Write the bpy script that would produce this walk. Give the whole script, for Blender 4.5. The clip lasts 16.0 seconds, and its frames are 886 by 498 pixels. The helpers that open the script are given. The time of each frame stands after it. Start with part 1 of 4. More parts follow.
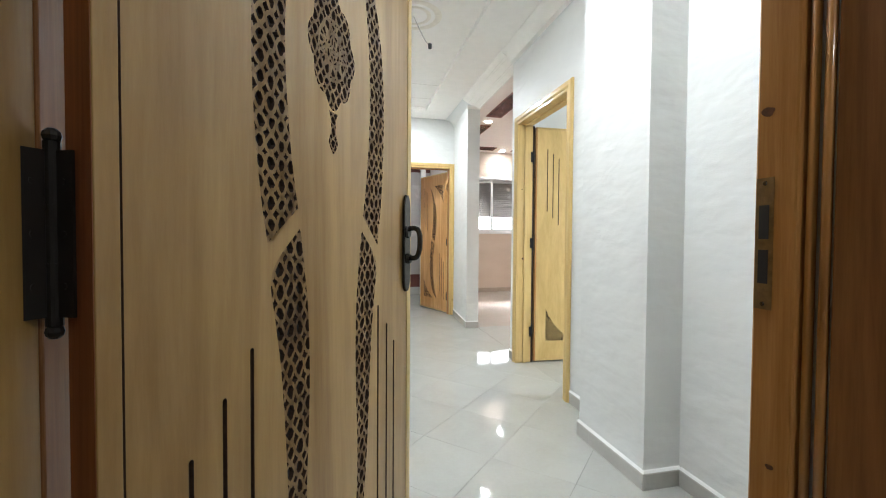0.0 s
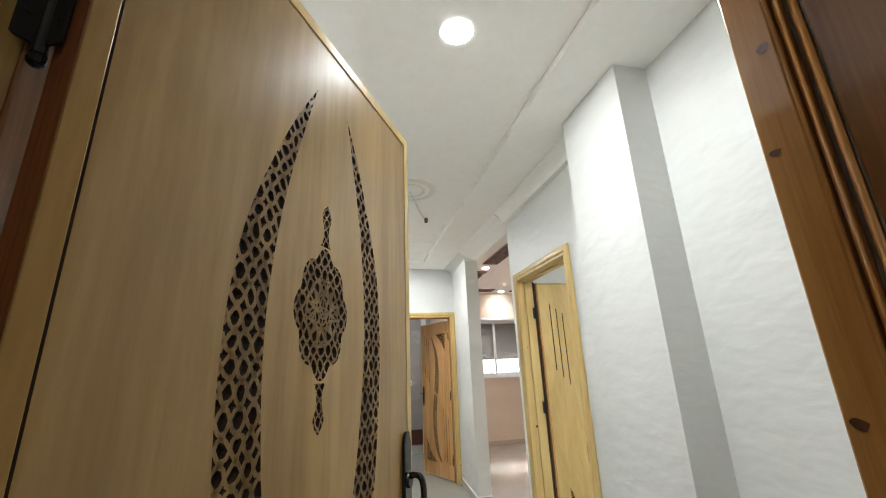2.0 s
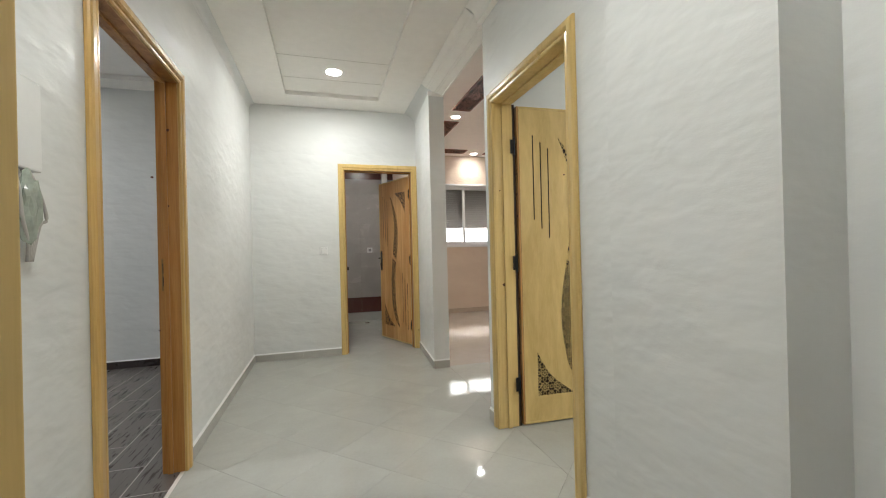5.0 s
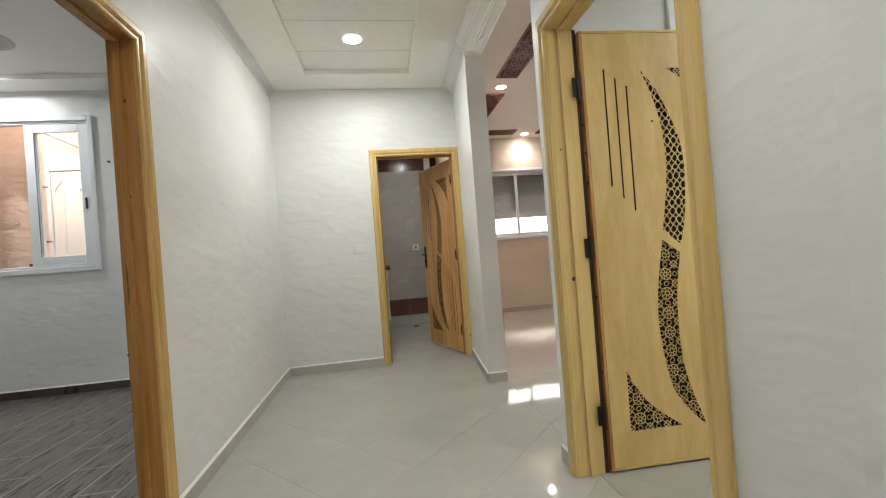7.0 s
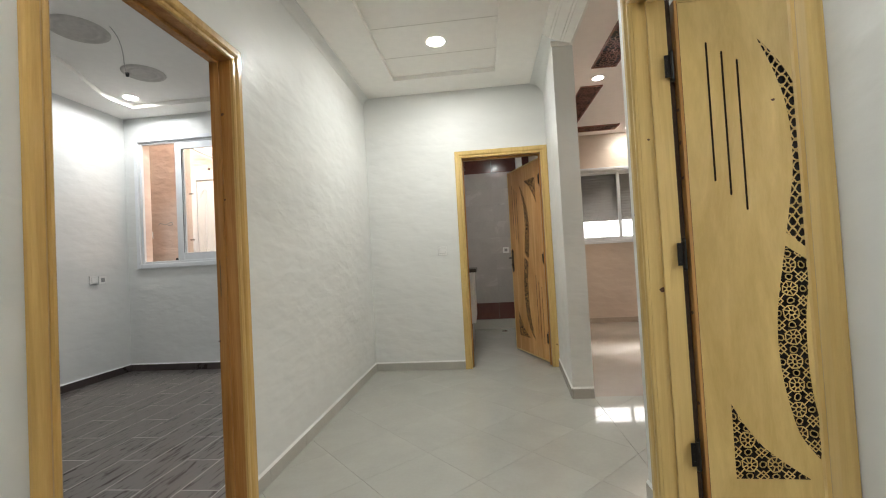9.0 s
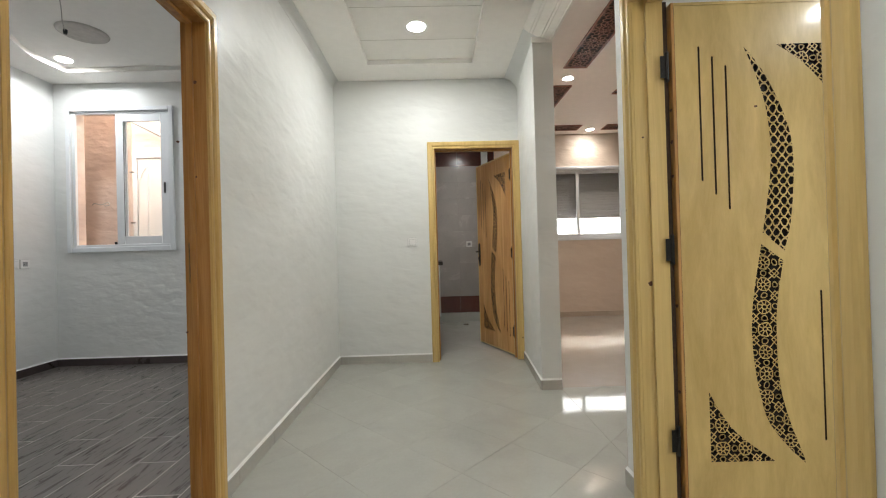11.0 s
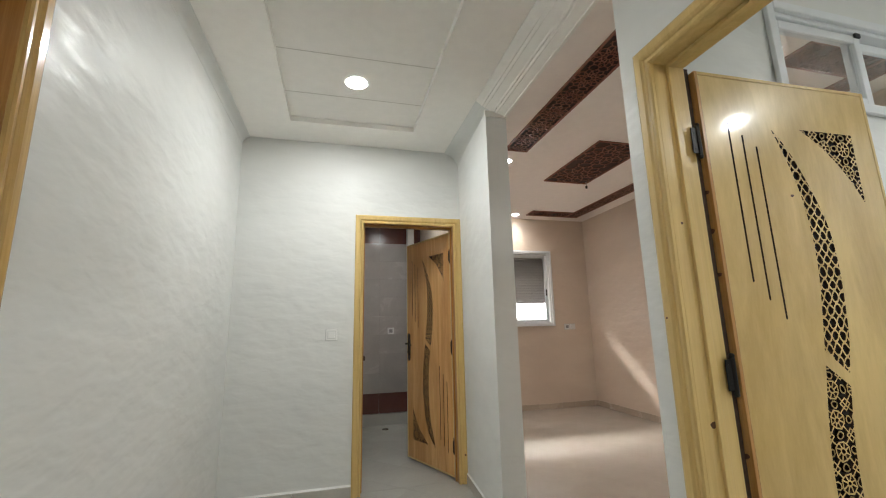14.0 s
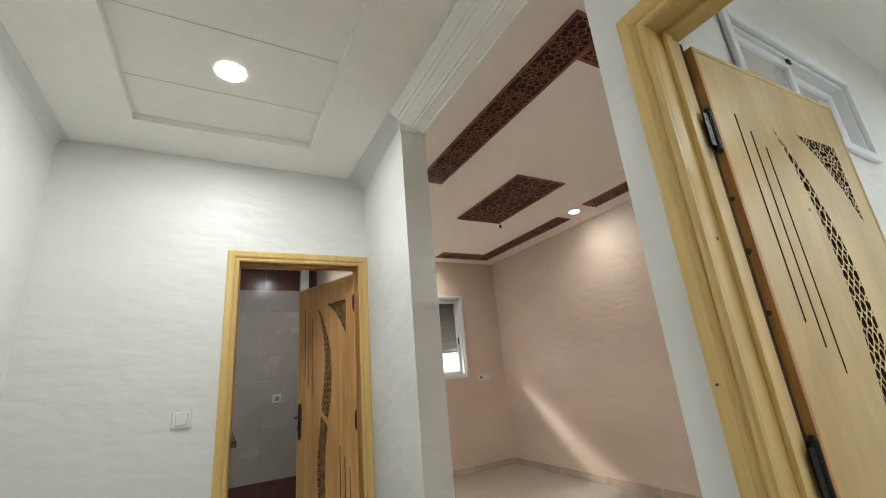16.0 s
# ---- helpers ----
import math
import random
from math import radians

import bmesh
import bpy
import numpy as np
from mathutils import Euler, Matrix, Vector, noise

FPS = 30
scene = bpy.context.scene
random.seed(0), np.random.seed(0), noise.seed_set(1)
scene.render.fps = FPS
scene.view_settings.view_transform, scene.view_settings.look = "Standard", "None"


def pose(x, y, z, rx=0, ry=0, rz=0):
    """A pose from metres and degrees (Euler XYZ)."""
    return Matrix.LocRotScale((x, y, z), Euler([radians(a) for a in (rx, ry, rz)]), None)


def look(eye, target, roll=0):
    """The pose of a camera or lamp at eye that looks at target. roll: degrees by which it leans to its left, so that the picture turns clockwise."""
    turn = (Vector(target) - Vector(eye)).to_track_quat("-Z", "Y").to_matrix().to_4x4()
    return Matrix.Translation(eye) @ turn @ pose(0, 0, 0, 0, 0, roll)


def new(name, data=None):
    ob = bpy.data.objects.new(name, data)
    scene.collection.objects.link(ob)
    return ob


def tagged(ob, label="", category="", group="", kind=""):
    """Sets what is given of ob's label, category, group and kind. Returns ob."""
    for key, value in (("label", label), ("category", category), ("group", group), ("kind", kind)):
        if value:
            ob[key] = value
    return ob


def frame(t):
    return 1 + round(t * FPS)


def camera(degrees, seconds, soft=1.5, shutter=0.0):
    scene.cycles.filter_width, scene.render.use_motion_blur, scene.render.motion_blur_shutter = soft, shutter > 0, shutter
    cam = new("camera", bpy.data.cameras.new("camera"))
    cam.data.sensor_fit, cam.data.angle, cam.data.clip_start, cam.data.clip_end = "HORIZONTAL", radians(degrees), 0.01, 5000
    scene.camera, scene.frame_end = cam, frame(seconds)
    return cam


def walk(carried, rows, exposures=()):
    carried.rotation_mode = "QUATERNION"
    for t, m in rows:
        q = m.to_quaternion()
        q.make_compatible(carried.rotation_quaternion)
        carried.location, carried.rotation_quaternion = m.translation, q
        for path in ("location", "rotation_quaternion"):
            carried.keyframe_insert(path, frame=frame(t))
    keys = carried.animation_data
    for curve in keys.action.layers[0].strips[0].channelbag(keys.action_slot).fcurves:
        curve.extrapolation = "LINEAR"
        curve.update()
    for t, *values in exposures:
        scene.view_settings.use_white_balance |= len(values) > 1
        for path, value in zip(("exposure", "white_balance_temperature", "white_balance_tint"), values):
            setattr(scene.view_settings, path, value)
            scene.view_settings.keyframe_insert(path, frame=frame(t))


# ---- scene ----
cam = camera(94.9, 16.0, soft=1.1)
EXPOSURES = [(0.0, 0.55, 5650, 8), (2.0, 0.14, 5950, 8), (3.5, -0.10, 6050, 8), (5.0, -0.18, 6150, 8), (8.0, -0.24, 6250, 8), (12.0, -0.30, 6150, 8), (14.5, -0.37, 6090, 8), (16.0, -0.31, 6080, 7)]
PATH = [
    (0, (0.031, -0.198, 1.072), (0.474, 1.752, 1.022), 0.4),
    (0.5, (0.022, -0.164, 1.139), (0.462, 1.785, 1.23), -0.4),
    (1, (0.023, -0.141, 1.219), (0.461, 1.789, 1.506), -0.9),
    (1.5, (0.029, -0.127, 1.279), (0.468, 1.773, 1.724), -1.5),
    (2, (0.046, -0.113, 1.341), (0.482, 1.751, 1.918), -2.4),
    (2.5, (0.091, -0.057, 1.376), (0.518, 1.775, 2.055), -2.4),
    (3, (0.186, 0.092, 1.359), (0.603, 1.936, 2.011), -3.7),
    (3.5, (0.283, 0.243, 1.33), (0.655, 2.135, 1.863), -2.5),
    (4, (0.345, 0.38, 1.265), (0.732, 2.301, 1.664), -2.1),
    (4.5, (0.364, 0.542, 1.2), (0.848, 2.469, 1.43), -1.2),
    (5, (0.399, 0.716, 1.133), (0.958, 2.636, 1.139), -1.4),
    (7.5, (0.709, 1.391, 1.079), (0.841, 3.387, 1.107), -4.2),
    (8, (0.774, 1.412, 1.088), (0.717, 3.409, 1.179), -2.6),
    (8.5, (0.787, 1.403, 1.07), (0.598, 3.393, 1.143), -1.5),
    (9, (0.797, 1.402, 1.069), (0.597, 3.392, 1.122), -3.1),
    (11.5, (0.568, 1.478, 1.045), (0.667, 3.475, 1.049), -0.1),
    (12, (0.545, 1.541, 1.032), (0.687, 3.536, 1.018), 1.4),
    (12.5, (0.533, 1.681, 1.035), (0.79, 3.664, 0.998), -0.6),
    (13, (0.53, 1.85, 1.096), (0.83, 3.825, 1.178), -1.2),
    (13.5, (0.513, 1.953, 1.153), (0.817, 3.914, 1.399), -0.8),
    (14, (0.434, 2.071, 1.197), (0.928, 3.971, 1.575), -1.3),
    (14.5, (0.397, 2.178, 1.229), (1.04, 4.015, 1.685), -2.4),
    (15, (0.4, 2.308, 1.24), (1.142, 4.087, 1.774), -3.4),
    (15.5, (0.472, 2.509, 1.268), (1.301, 4.248, 1.804), -4.7),
    (16, (0.552, 2.635, 1.28), (1.489, 4.305, 1.858), -5.2),
]
walk(cam, [(t, look(eye, target, roll)) for t, eye, target, roll in PATH], EXPOSURES)



# ---- light ----
world = bpy.data.worlds.new("sky")
scene.world = world
world.use_nodes = True
_wn = world.node_tree.nodes
_sky = _wn.new("ShaderNodeTexSky")
_sky.sky_type, _sky.sun_disc = "NISHITA", False
_sky.sun_elevation, _sky.sun_rotation = radians(30), radians(-52)
world.node_tree.links.new(_sky.outputs[0], _wn["Background"].inputs[0])
_wn["Background"].inputs[1].default_value = 0.12


def area_lamp(name, m, sx, sy, watts, colour, spread=180.0, disk=False):
    data = bpy.data.lights.new(name, "AREA")
    data.shape = "DISK" if disk else "RECTANGLE"
    data.size = sx
    if not disk:
        data.size_y = sy
    data.energy, data.color, data.spread = watts, colour, radians(spread)
    ob = new(name, data)
    ob.matrix_world = m
    return ob


sun_data = bpy.data.lights.new("sun", "SUN")
sun_data.energy, sun_data.angle, sun_data.color = 1.6, radians(10.0), (1.0, 0.90, 0.76)
new("sun", sun_data).matrix_world = look((0, 0, 10), (0.5, -1.0, 9.20))
COOL = (1.0, 0.975, 0.915)
# recessed spots: the lamp sits just under its lens
for sx, sy, sz, w in ((0.515, 4.525, 2.768, 16.5), (0.475, 1.27, 2.768, 16.5)):
    area_lamp("spot_light", pose(sx, sy, sz), 0.11, 0.11, w, COOL, 174, True)
for sx, sy, w in ((2.054, 5.667, 7.5), (2.99, 7.52, 5), (3.897, 5.58, 3), (3.009, 3.737, 7.5)):
    area_lamp("spot_light", pose(sx, sy, 2.829), 0.09, 0.09, w, (1.0, 0.88, 0.76), 128, True)
for sx, sy, w in ((-2.76, 5.24, 9.5), (-1.2, 3.2, 17)):
    area_lamp("spot_light", pose(sx, sy, 2.912), 0.09, 0.09, w, (0.97, 0.98, 1.0), 170, True)
area_lamp("spot_light", pose(1.05, 6.4, 2.648), 0.09, 0.09, 8, COOL, 170, True)
area_lamp("spot_light", pose(3.6, 1.45, 2.86), 0.09, 0.09, 44, COOL, 170, True)
# unseen landing lamp without a lens, added to light the entrance leaf
area_lamp("spot_light", pose(0.5, -1.1, 2.6), 0.09, 0.09, 7.5, (1.0, 0.91, 0.78), 170, True)
# daylight in the open slot under the shutter of the salon window and in the inner window
area_lamp("window_light", look((2.855, 7.722, 1.385), (2.855, 6.72, 0.645)), 1.40, 0.14, 3, (1.0, 0.92, 0.84), 17)
# strip of bright sky over the roofs opposite the salon
area_lamp("sky_light", look((2.855, 13.80, 6.25), (2.855, 7.87, 1.385)), 26.0, 1.0, 9000, (1.0, 0.92, 0.82))
area_lamp("window_light", look((-3.2, 6.7, 3.9), (-3.2, 6.65, 1.0)), 1.6, 0.9, 150, (1.0, 0.98, 0.95))

# ---- materials ----


def material(name, rough=0.5, metal=0.0):
    m = bpy.data.materials.new(name)
    m.use_nodes = True
    nt = m.node_tree
    b = nt.nodes["Principled BSDF"]
    b.inputs["Roughness"].default_value = rough
    b.inputs["Metallic"].default_value = metal
    return m, nt, b


def node(nt, kind, **values):
    n = nt.nodes.new("ShaderNode" + kind)
    for k, v in values.items():
        n.inputs[k.replace("_", " ")].default_value = v
    return n


def coords(nt, scale=(1, 1, 1), turn=(0, 0, 0), own=False):
    tc = nt.nodes.new("ShaderNodeTexCoord")
    mp = nt.nodes.new("ShaderNodeMapping")
    mp.inputs["Scale"].default_value = scale
    mp.inputs["Rotation"].default_value = [radians(a) for a in turn]
    if own:
        nt.links.new(tc.outputs["Object"], mp.inputs[0])
    else:
        geo = nt.nodes.new("ShaderNodeNewGeometry")
        nt.links.new(geo.outputs["Position"], mp.inputs[0])
    return mp


def ramp(nt, source, stops):
    r = nt.nodes.new("ShaderNodeValToRGB")
    el = r.color_ramp.elements
    while len(el) < len(stops):
        el.new(0.5)
    for e, (p, c) in zip(el, stops):
        e.position = p
        e.color = (*c, 1) if len(c) == 3 else c
    nt.links.new(source, r.inputs[0])
    return r


def bump(nt, b, source, strength, distance):
    n = nt.nodes.new("ShaderNodeBump")
    n.inputs["Strength"].default_value, n.inputs["Distance"].default_value = strength, distance
    nt.links.new(source, n.inputs["Height"])
    nt.links.new(n.outputs[0], b.inputs["Normal"])
    return n


def mat_stucco(name, c1, c2, rough, relief, lumps=6.8):
    """Trowelled pearl plaster: flat overlapping sweeps, longer than high, with a patchy sheen."""
    m, nt, b = material(name, rough)
    b.inputs["Specular IOR Level"].default_value = 0.42
    mp = coords(nt, (1, 1, 2.1))
    big = node(nt, "TexNoise", Scale=lumps, Detail=2.2, Roughness=0.4, Distortion=0.2)
    soft = node(nt, "TexNoise", Scale=1.1, Detail=3.0, Roughness=0.55)
    fine = node(nt, "TexNoise", Scale=70.0, Detail=3.0, Roughness=0.6)
    for n in (big, soft, fine):
        nt.links.new(mp.outputs[0], n.inputs["Vector"])
    r = ramp(nt, soft.outputs[0], [(0.35, c1), (0.65, c2)])
    nt.links.new(r.outputs[0], b.inputs["Base Color"])
    mix = node(nt, "Math")
    mix.operation = "MULTIPLY_ADD"
    mix.inputs[1].default_value = 0.04
    nt.links.new(fine.outputs[0], mix.inputs[0])
    nt.links.new(big.outputs[0], mix.inputs[2])
    bump(nt, b, mix.outputs[0], relief, 0.02)
    rr = ramp(nt, big.outputs[0], [(0.32, (rough + 0.14,) * 3), (0.66, (rough - 0.05,) * 3)])
    nt.links.new(rr.outputs[0], b.inputs["Roughness"])
    return m


def mat_plain(name, c, rough, metal=0.0, var=0.06, scale=14.0, relief=0.05):
    m, nt, b = material(name, rough, metal)
    mp = coords(nt)
    n = node(nt, "TexNoise", Scale=scale, Detail=5.0, Roughness=0.6)
    nt.links.new(mp.outputs[0], n.inputs["Vector"])
    lo, hi = [max(0, x * (1 - var)) for x in c], [min(1, x * (1 + var)) for x in c]
    r = ramp(nt, n.outputs[0], [(0.3, lo), (0.7, hi)])
    nt.links.new(r.outputs[0], b.inputs["Base Color"])
    if relief:
        bump(nt, b, n.outputs[0], relief, 0.01)
    return m


def mat_wood(name, dark, light, rough, grain=(9, 9, 0.7), coat=0.6, own=True, knots=0.0, seed=0.0, gloss=0.12):
    """Varnished wood with the grain along z of the object."""
    m, nt, b = material(name, rough)
    mp = coords(nt, grain, (0, 0, 0), own)
    mp.inputs["Location"].default_value = (seed, seed * 0.7, seed * 0.3)
    big = node(nt, "TexNoise", Scale=1.3, Detail=6.0, Roughness=0.62, Distortion=0.9)
    fine = node(nt, "TexNoise", Scale=11.0, Detail=6.0, Roughness=0.7)
    nt.links.new(mp.outputs[0], big.inputs["Vector"])
    nt.links.new(mp.outputs[0], fine.inputs["Vector"])
    add = node(nt, "Math")
    add.operation = "MULTIPLY_ADD"
    add.inputs[1].default_value = 0.35
    nt.links.new(fine.outputs[0], add.inputs[0])
    nt.links.new(big.outputs[0], add.inputs[2])
    mid = [(a + c) / 2 for a, c in zip(dark, light)]
    r = ramp(nt, add.outputs[0], [(0.50, dark), (0.66, mid), (0.80, light)])
    nt.links.new(r.outputs[0], b.inputs["Base Color"])
    b.inputs["Coat Weight"].default_value = coat
    b.inputs["Specular IOR Level"].default_value = 0.2
    b.inputs["Coat Roughness"].default_value = gloss
    bump(nt, b, fine.outputs[0], 0.06, 0.004)
    return m


def mat_tile(name, c1, c2, rough, scale=2.2, streak=(1, 1, 1), grain=60.0):
    m, nt, b = material(name, rough)
    info = nt.nodes.new("ShaderNodeObjectInfo")
    mp = coords(nt, streak)
    shift = nt.nodes.new("ShaderNodeVectorMath")
    shift.operation = "MULTIPLY_ADD"
    nt.links.new(info.outputs["Random"], shift.inputs[0])
    shift.inputs[1].default_value = (31, 17, 9)
    nt.links.new(mp.outputs[0], shift.inputs[2])
    n = node(nt, "TexNoise", Scale=scale, Detail=7.0, Roughness=0.62, Distortion=0.6)
    f = node(nt, "TexNoise", Scale=grain, Detail=3.0)
    nt.links.new(shift.outputs[0], n.inputs["Vector"])
    nt.links.new(shift.outputs[0], f.inputs["Vector"])
    add = node(nt, "Math")
    add.operation = "MULTIPLY_ADD"
    add.inputs[1].default_value = 0.25
    nt.links.new(f.outputs[0], add.inputs[0])
    nt.links.new(n.outputs[0], add.inputs[2])
    r = ramp(nt, add.outputs[0], [(0.4, c1), (0.85, c2)])
    nt.links.new(r.outputs[0], b.inputs["Base Color"])
    rr = ramp(nt, n.outputs[0], [(0.3, (rough * 0.7,) * 3), (0.75, (rough * 1.5,) * 3)])
    nt.links.new(rr.outputs[0], b.inputs["Roughness"])
    return m


WALL = mat_stucco("pearl_plaster", (0.73, 0.735, 0.715), (0.78, 0.785, 0.765), 0.40, 0.37, 7.0)
WALL_ROUGH = mat_stucco("coarse_pearl_plaster", (0.73, 0.735, 0.715), (0.78, 0.785, 0.765), 0.40, 0.42, 6.0)
WALL_SALON = mat_stucco("beige_plaster", (0.66, 0.55, 0.455), (0.72, 0.61, 0.51), 0.42, 0.34)
CEIL = mat_plain("ceiling_paint", (0.93, 0.91, 0.865), 0.75, var=0.02)
CEIL_SALON = mat_plain("salon_ceiling_paint", (0.93, 0.87, 0.82), 0.75, var=0.02)
TILE = mat_tile("polished_tile", (0.39, 0.39, 0.352), (0.45, 0.448, 0.41), 0.05)
TILE_SALON = mat_plain("beige_tile", (0.40, 0.355, 0.31), 0.26, var=0.05, scale=4.0, relief=0)
GROUT = mat_plain("grout", (0.385, 0.38, 0.35), 0.6)
GROUT_DARK = mat_plain("pale_grout", (0.62, 0.58, 0.54), 0.9)
PLANK = mat_tile("wood_look_tile", (0.072, 0.060, 0.053), (0.150, 0.128, 0.114), 0.30, 2.4, (24, 2.2, 1))
SKIRT = mat_tile("skirting_tile", (0.43, 0.415, 0.375), (0.51, 0.495, 0.45), 0.2)
SKIRT_SALON = mat_tile("warm_skirting_tile", (0.46, 0.375, 0.30), (0.55, 0.46, 0.375), 0.25)
SKIRT_DARK = mat_tile("dark_skirting_tile", (0.045, 0.035, 0.033), (0.09, 0.07, 0.065), 0.3)
WHITE = mat_plain("white_caulk", (0.82, 0.82, 0.80), 0.6)
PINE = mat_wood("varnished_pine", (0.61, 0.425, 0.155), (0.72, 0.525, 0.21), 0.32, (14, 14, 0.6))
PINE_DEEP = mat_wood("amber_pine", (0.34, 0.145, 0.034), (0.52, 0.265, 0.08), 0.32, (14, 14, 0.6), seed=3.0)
PINE_AMBER = mat_wood("amber_yellow_pine", (0.50, 0.305, 0.095), (0.66, 0.435, 0.15), 0.32, (14, 14, 0.6), seed=1.5)
PLY = mat_wood("varnished_plywood", (0.56, 0.385, 0.135), (0.71, 0.515, 0.205), 0.28, (4.2, 4.2, 0.9), seed=5.0, gloss=0.07)
PLY_PALE = mat_wood("okoume_plywood", (0.27, 0.152, 0.042), (0.47, 0.302, 0.100), 0.34, (3.4, 3.4, 0.30), seed=9.0, gloss=0.06)
OAK = mat_wood("orange_plywood", (0.55, 0.29, 0.105), (0.76, 0.45, 0.18), 0.25, (6, 6, 0.5), seed=2.0, gloss=0.07)
PINE_EDGE = mat_wood("orange_pine_edge", (0.38, 0.17, 0.045), (0.64, 0.36, 0.125), 0.32, (14, 14, 0.6), seed=6.0)
DARK = mat_plain("dark_recess", (0.014, 0.009, 0.006), 0.8)
# charred cut edges, and the shade painted into the side door's rebate
BURNT_AND_SHADE = mat_plain("burnt_edge_and_shade", (0.045, 0.022, 0.010), 0.8, var=0.4, scale=80)
STEEL = mat_plain("blackened_steel", (0.022, 0.02, 0.018), 0.42, 0.6)
BRONZE = mat_plain("dark_bronze", (0.15, 0.13, 0.105), 0.20, 0.9, 0.3, 60)
BRASS = mat_plain("dull_brass", (0.25, 0.16, 0.065), 0.5, 0.7, 0.25, 60)
ALU = mat_plain("white_aluminium", (0.78, 0.80, 0.82), 0.35, var=0.02)
SHUTTER = mat_plain("grey_shutter", (0.30, 0.28, 0.27), 0.6, var=0.05)
PLASTIC = mat_plain("white_plastic", (0.80, 0.80, 0.78), 0.35, var=0.02)
BLACK = mat_plain("black_rubber", (0.02, 0.02, 0.02), 0.6)
BATH_TILE = mat_tile("grey_wall_tile", (0.40, 0.37, 0.35), (0.50, 0.47, 0.45), 0.22)
BATH_DARK = mat_tile("brown_wall_tile", (0.10, 0.038, 0.032), (0.17, 0.07, 0.058), 0.2)
SHAFT = mat_stucco("pink_render", (0.69, 0.55, 0.46), (0.79, 0.67, 0.58), 0.8, 0.8)
CABLE = mat_plain("cable_sheath", (0.45, 0.43, 0.40), 0.5)


def mat_glow(name, colour, strength):
    m, nt, b = material(name, 0.4)
    b.inputs["Emission Color"].default_value = (*colour, 1)
    b.inputs["Emission Strength"].default_value = strength
    return m


LAMP = mat_glow("lit_lens", (1.0, 0.96, 0.88), 150.0)
DAY = mat_glow("bright_outside", (1.0, 0.98, 0.96), 6.0)


def mat_glass(name):
    m, nt, b = material(name, 0.02)
    b.inputs["Transmission Weight"].default_value = 1.0
    b.inputs["Base Color"].default_value = (0.95, 0.97, 0.97, 1)
    return m


GLASS = mat_glass("clear_glass")

# ---- building blocks ----


def block(bm, x0, x1, y0, y1, z0, z1):
    v = [bm.verts.new(p) for p in ((x0, y0, z0), (x1, y0, z0), (x1, y1, z0), (x0, y1, z0), (x0, y0, z1), (x1, y0, z1), (x1, y1, z1), (x0, y1, z1))]
    return [bm.faces.new([v[i] for i in f]) for f in ((3, 2, 1, 0), (4, 5, 6, 7), (0, 1, 5, 4), (1, 2, 6, 5), (2, 3, 7, 6), (3, 0, 4, 7))]


def soften(bm, width, segments=2):
    bmesh.ops.bevel(bm, geom=bm.edges[:], offset=width, offset_type="OFFSET", segments=segments, affect="EDGES", profile=0.5, clamp_overlap=True)


def obj(name, bm, mat, smooth=False):
    me = bpy.data.meshes.new(name)
    bm.normal_update()
    bm.to_mesh(me)
    bm.free()
    me.materials.append(mat)
    if smooth:
        for p in me.polygons:
            p.use_smooth = True
    return new(name, me)


def part(name, bm, mat, parent, label="", smooth=False):
    ob = obj(name, bm, mat, smooth)
    ob.parent = parent
    if label:
        ob["label"] = label
    return ob


def cube_part(name, dims, mat, parent, bev=0.0, label=""):
    bm = bmesh.new()
    block(bm, *dims)
    if bev:
        soften(bm, bev)
    return part(name, bm, mat, parent, label)


def thing(name, m, label, category, group="", kind=""):
    ob = new(name)
    ob.matrix_world = m
    return tagged(ob, label, category, group, kind)


def structure(name, bm, mat, label, category):
    return tagged(obj(name, bm, mat), label, category, kind="structure")


def prism(bm, poly, z0, z1):
    a = [bm.verts.new((x, y, z0)) for x, y in poly]
    b = [bm.verts.new((x, y, z1)) for x, y in poly]
    bm.faces.new(a[::-1])
    bm.faces.new(b)
    for i in range(len(poly)):
        bm.faces.new((a[i], a[(i + 1) % len(poly)], b[(i + 1) % len(poly)], b[i]))
    bmesh.ops.recalc_face_normals(bm, faces=bm.faces[:])


def boxes(*list_of_dims):
    bm = bmesh.new()
    for d in list_of_dims:
        block(bm, *d)
    return bm


# ---- plan ----
XL, XR, YE, YF = -0.335, 1.44, 5.385, 0.30      # hall: left, right, end wall, entrance wall
HALL_Z, TRAY_Z, BEAM_Z = 2.735, 2.775, 2.63
LD0, LD1 = 2.365, 3.17       # left doorway
RD0, RD1 = 2.272, 3.080       # right doorway
BD0, BD1 = 0.628, 1.385     # bathroom doorway
FD0, FD1 = -0.27, 0.645     # entrance doorway
DOOR_Z = 2.054
J = 0.02
T = 0.10
SX, SY0, SY1, SZ = 4.264, 3.231, 7.742, 2.84      # salon
KX, KY0, KY1, KZ = -3.25, 1.0, 5.66, 2.88      # room with the plank floor
BY = 7.60                                       # bathroom's far wall

structure("wall_west", boxes((XL - T, XL, YF, LD0 - J, 0, 3.0), (XL - T, XL, LD1 + J, YE + 0.14, 0, 3.0), (XL - T, XL, LD0 - J, LD1 + J, DOOR_Z + J, 3.0)), WALL, "white pearl plaster hall wall with a doorway", "wall")
structure("wall_east_front", boxes((XR, XR + T, YF - 0.2, 1.6, 0, 3.0)), WALL_ROUGH, "white pearl plaster hall wall with coarse trowel marks", "wall")
structure("wall_east", boxes((XR, XR + T, 1.6, RD0 - J, 0, 3.0), (XR, XR + T, RD1 + J, 3.232, 0, 3.0), (XR, XR + T, RD0 - J, RD1 + J, DOOR_Z + J, 3.0)), WALL, "white pearl plaster hall wall with a doorway", "wall")
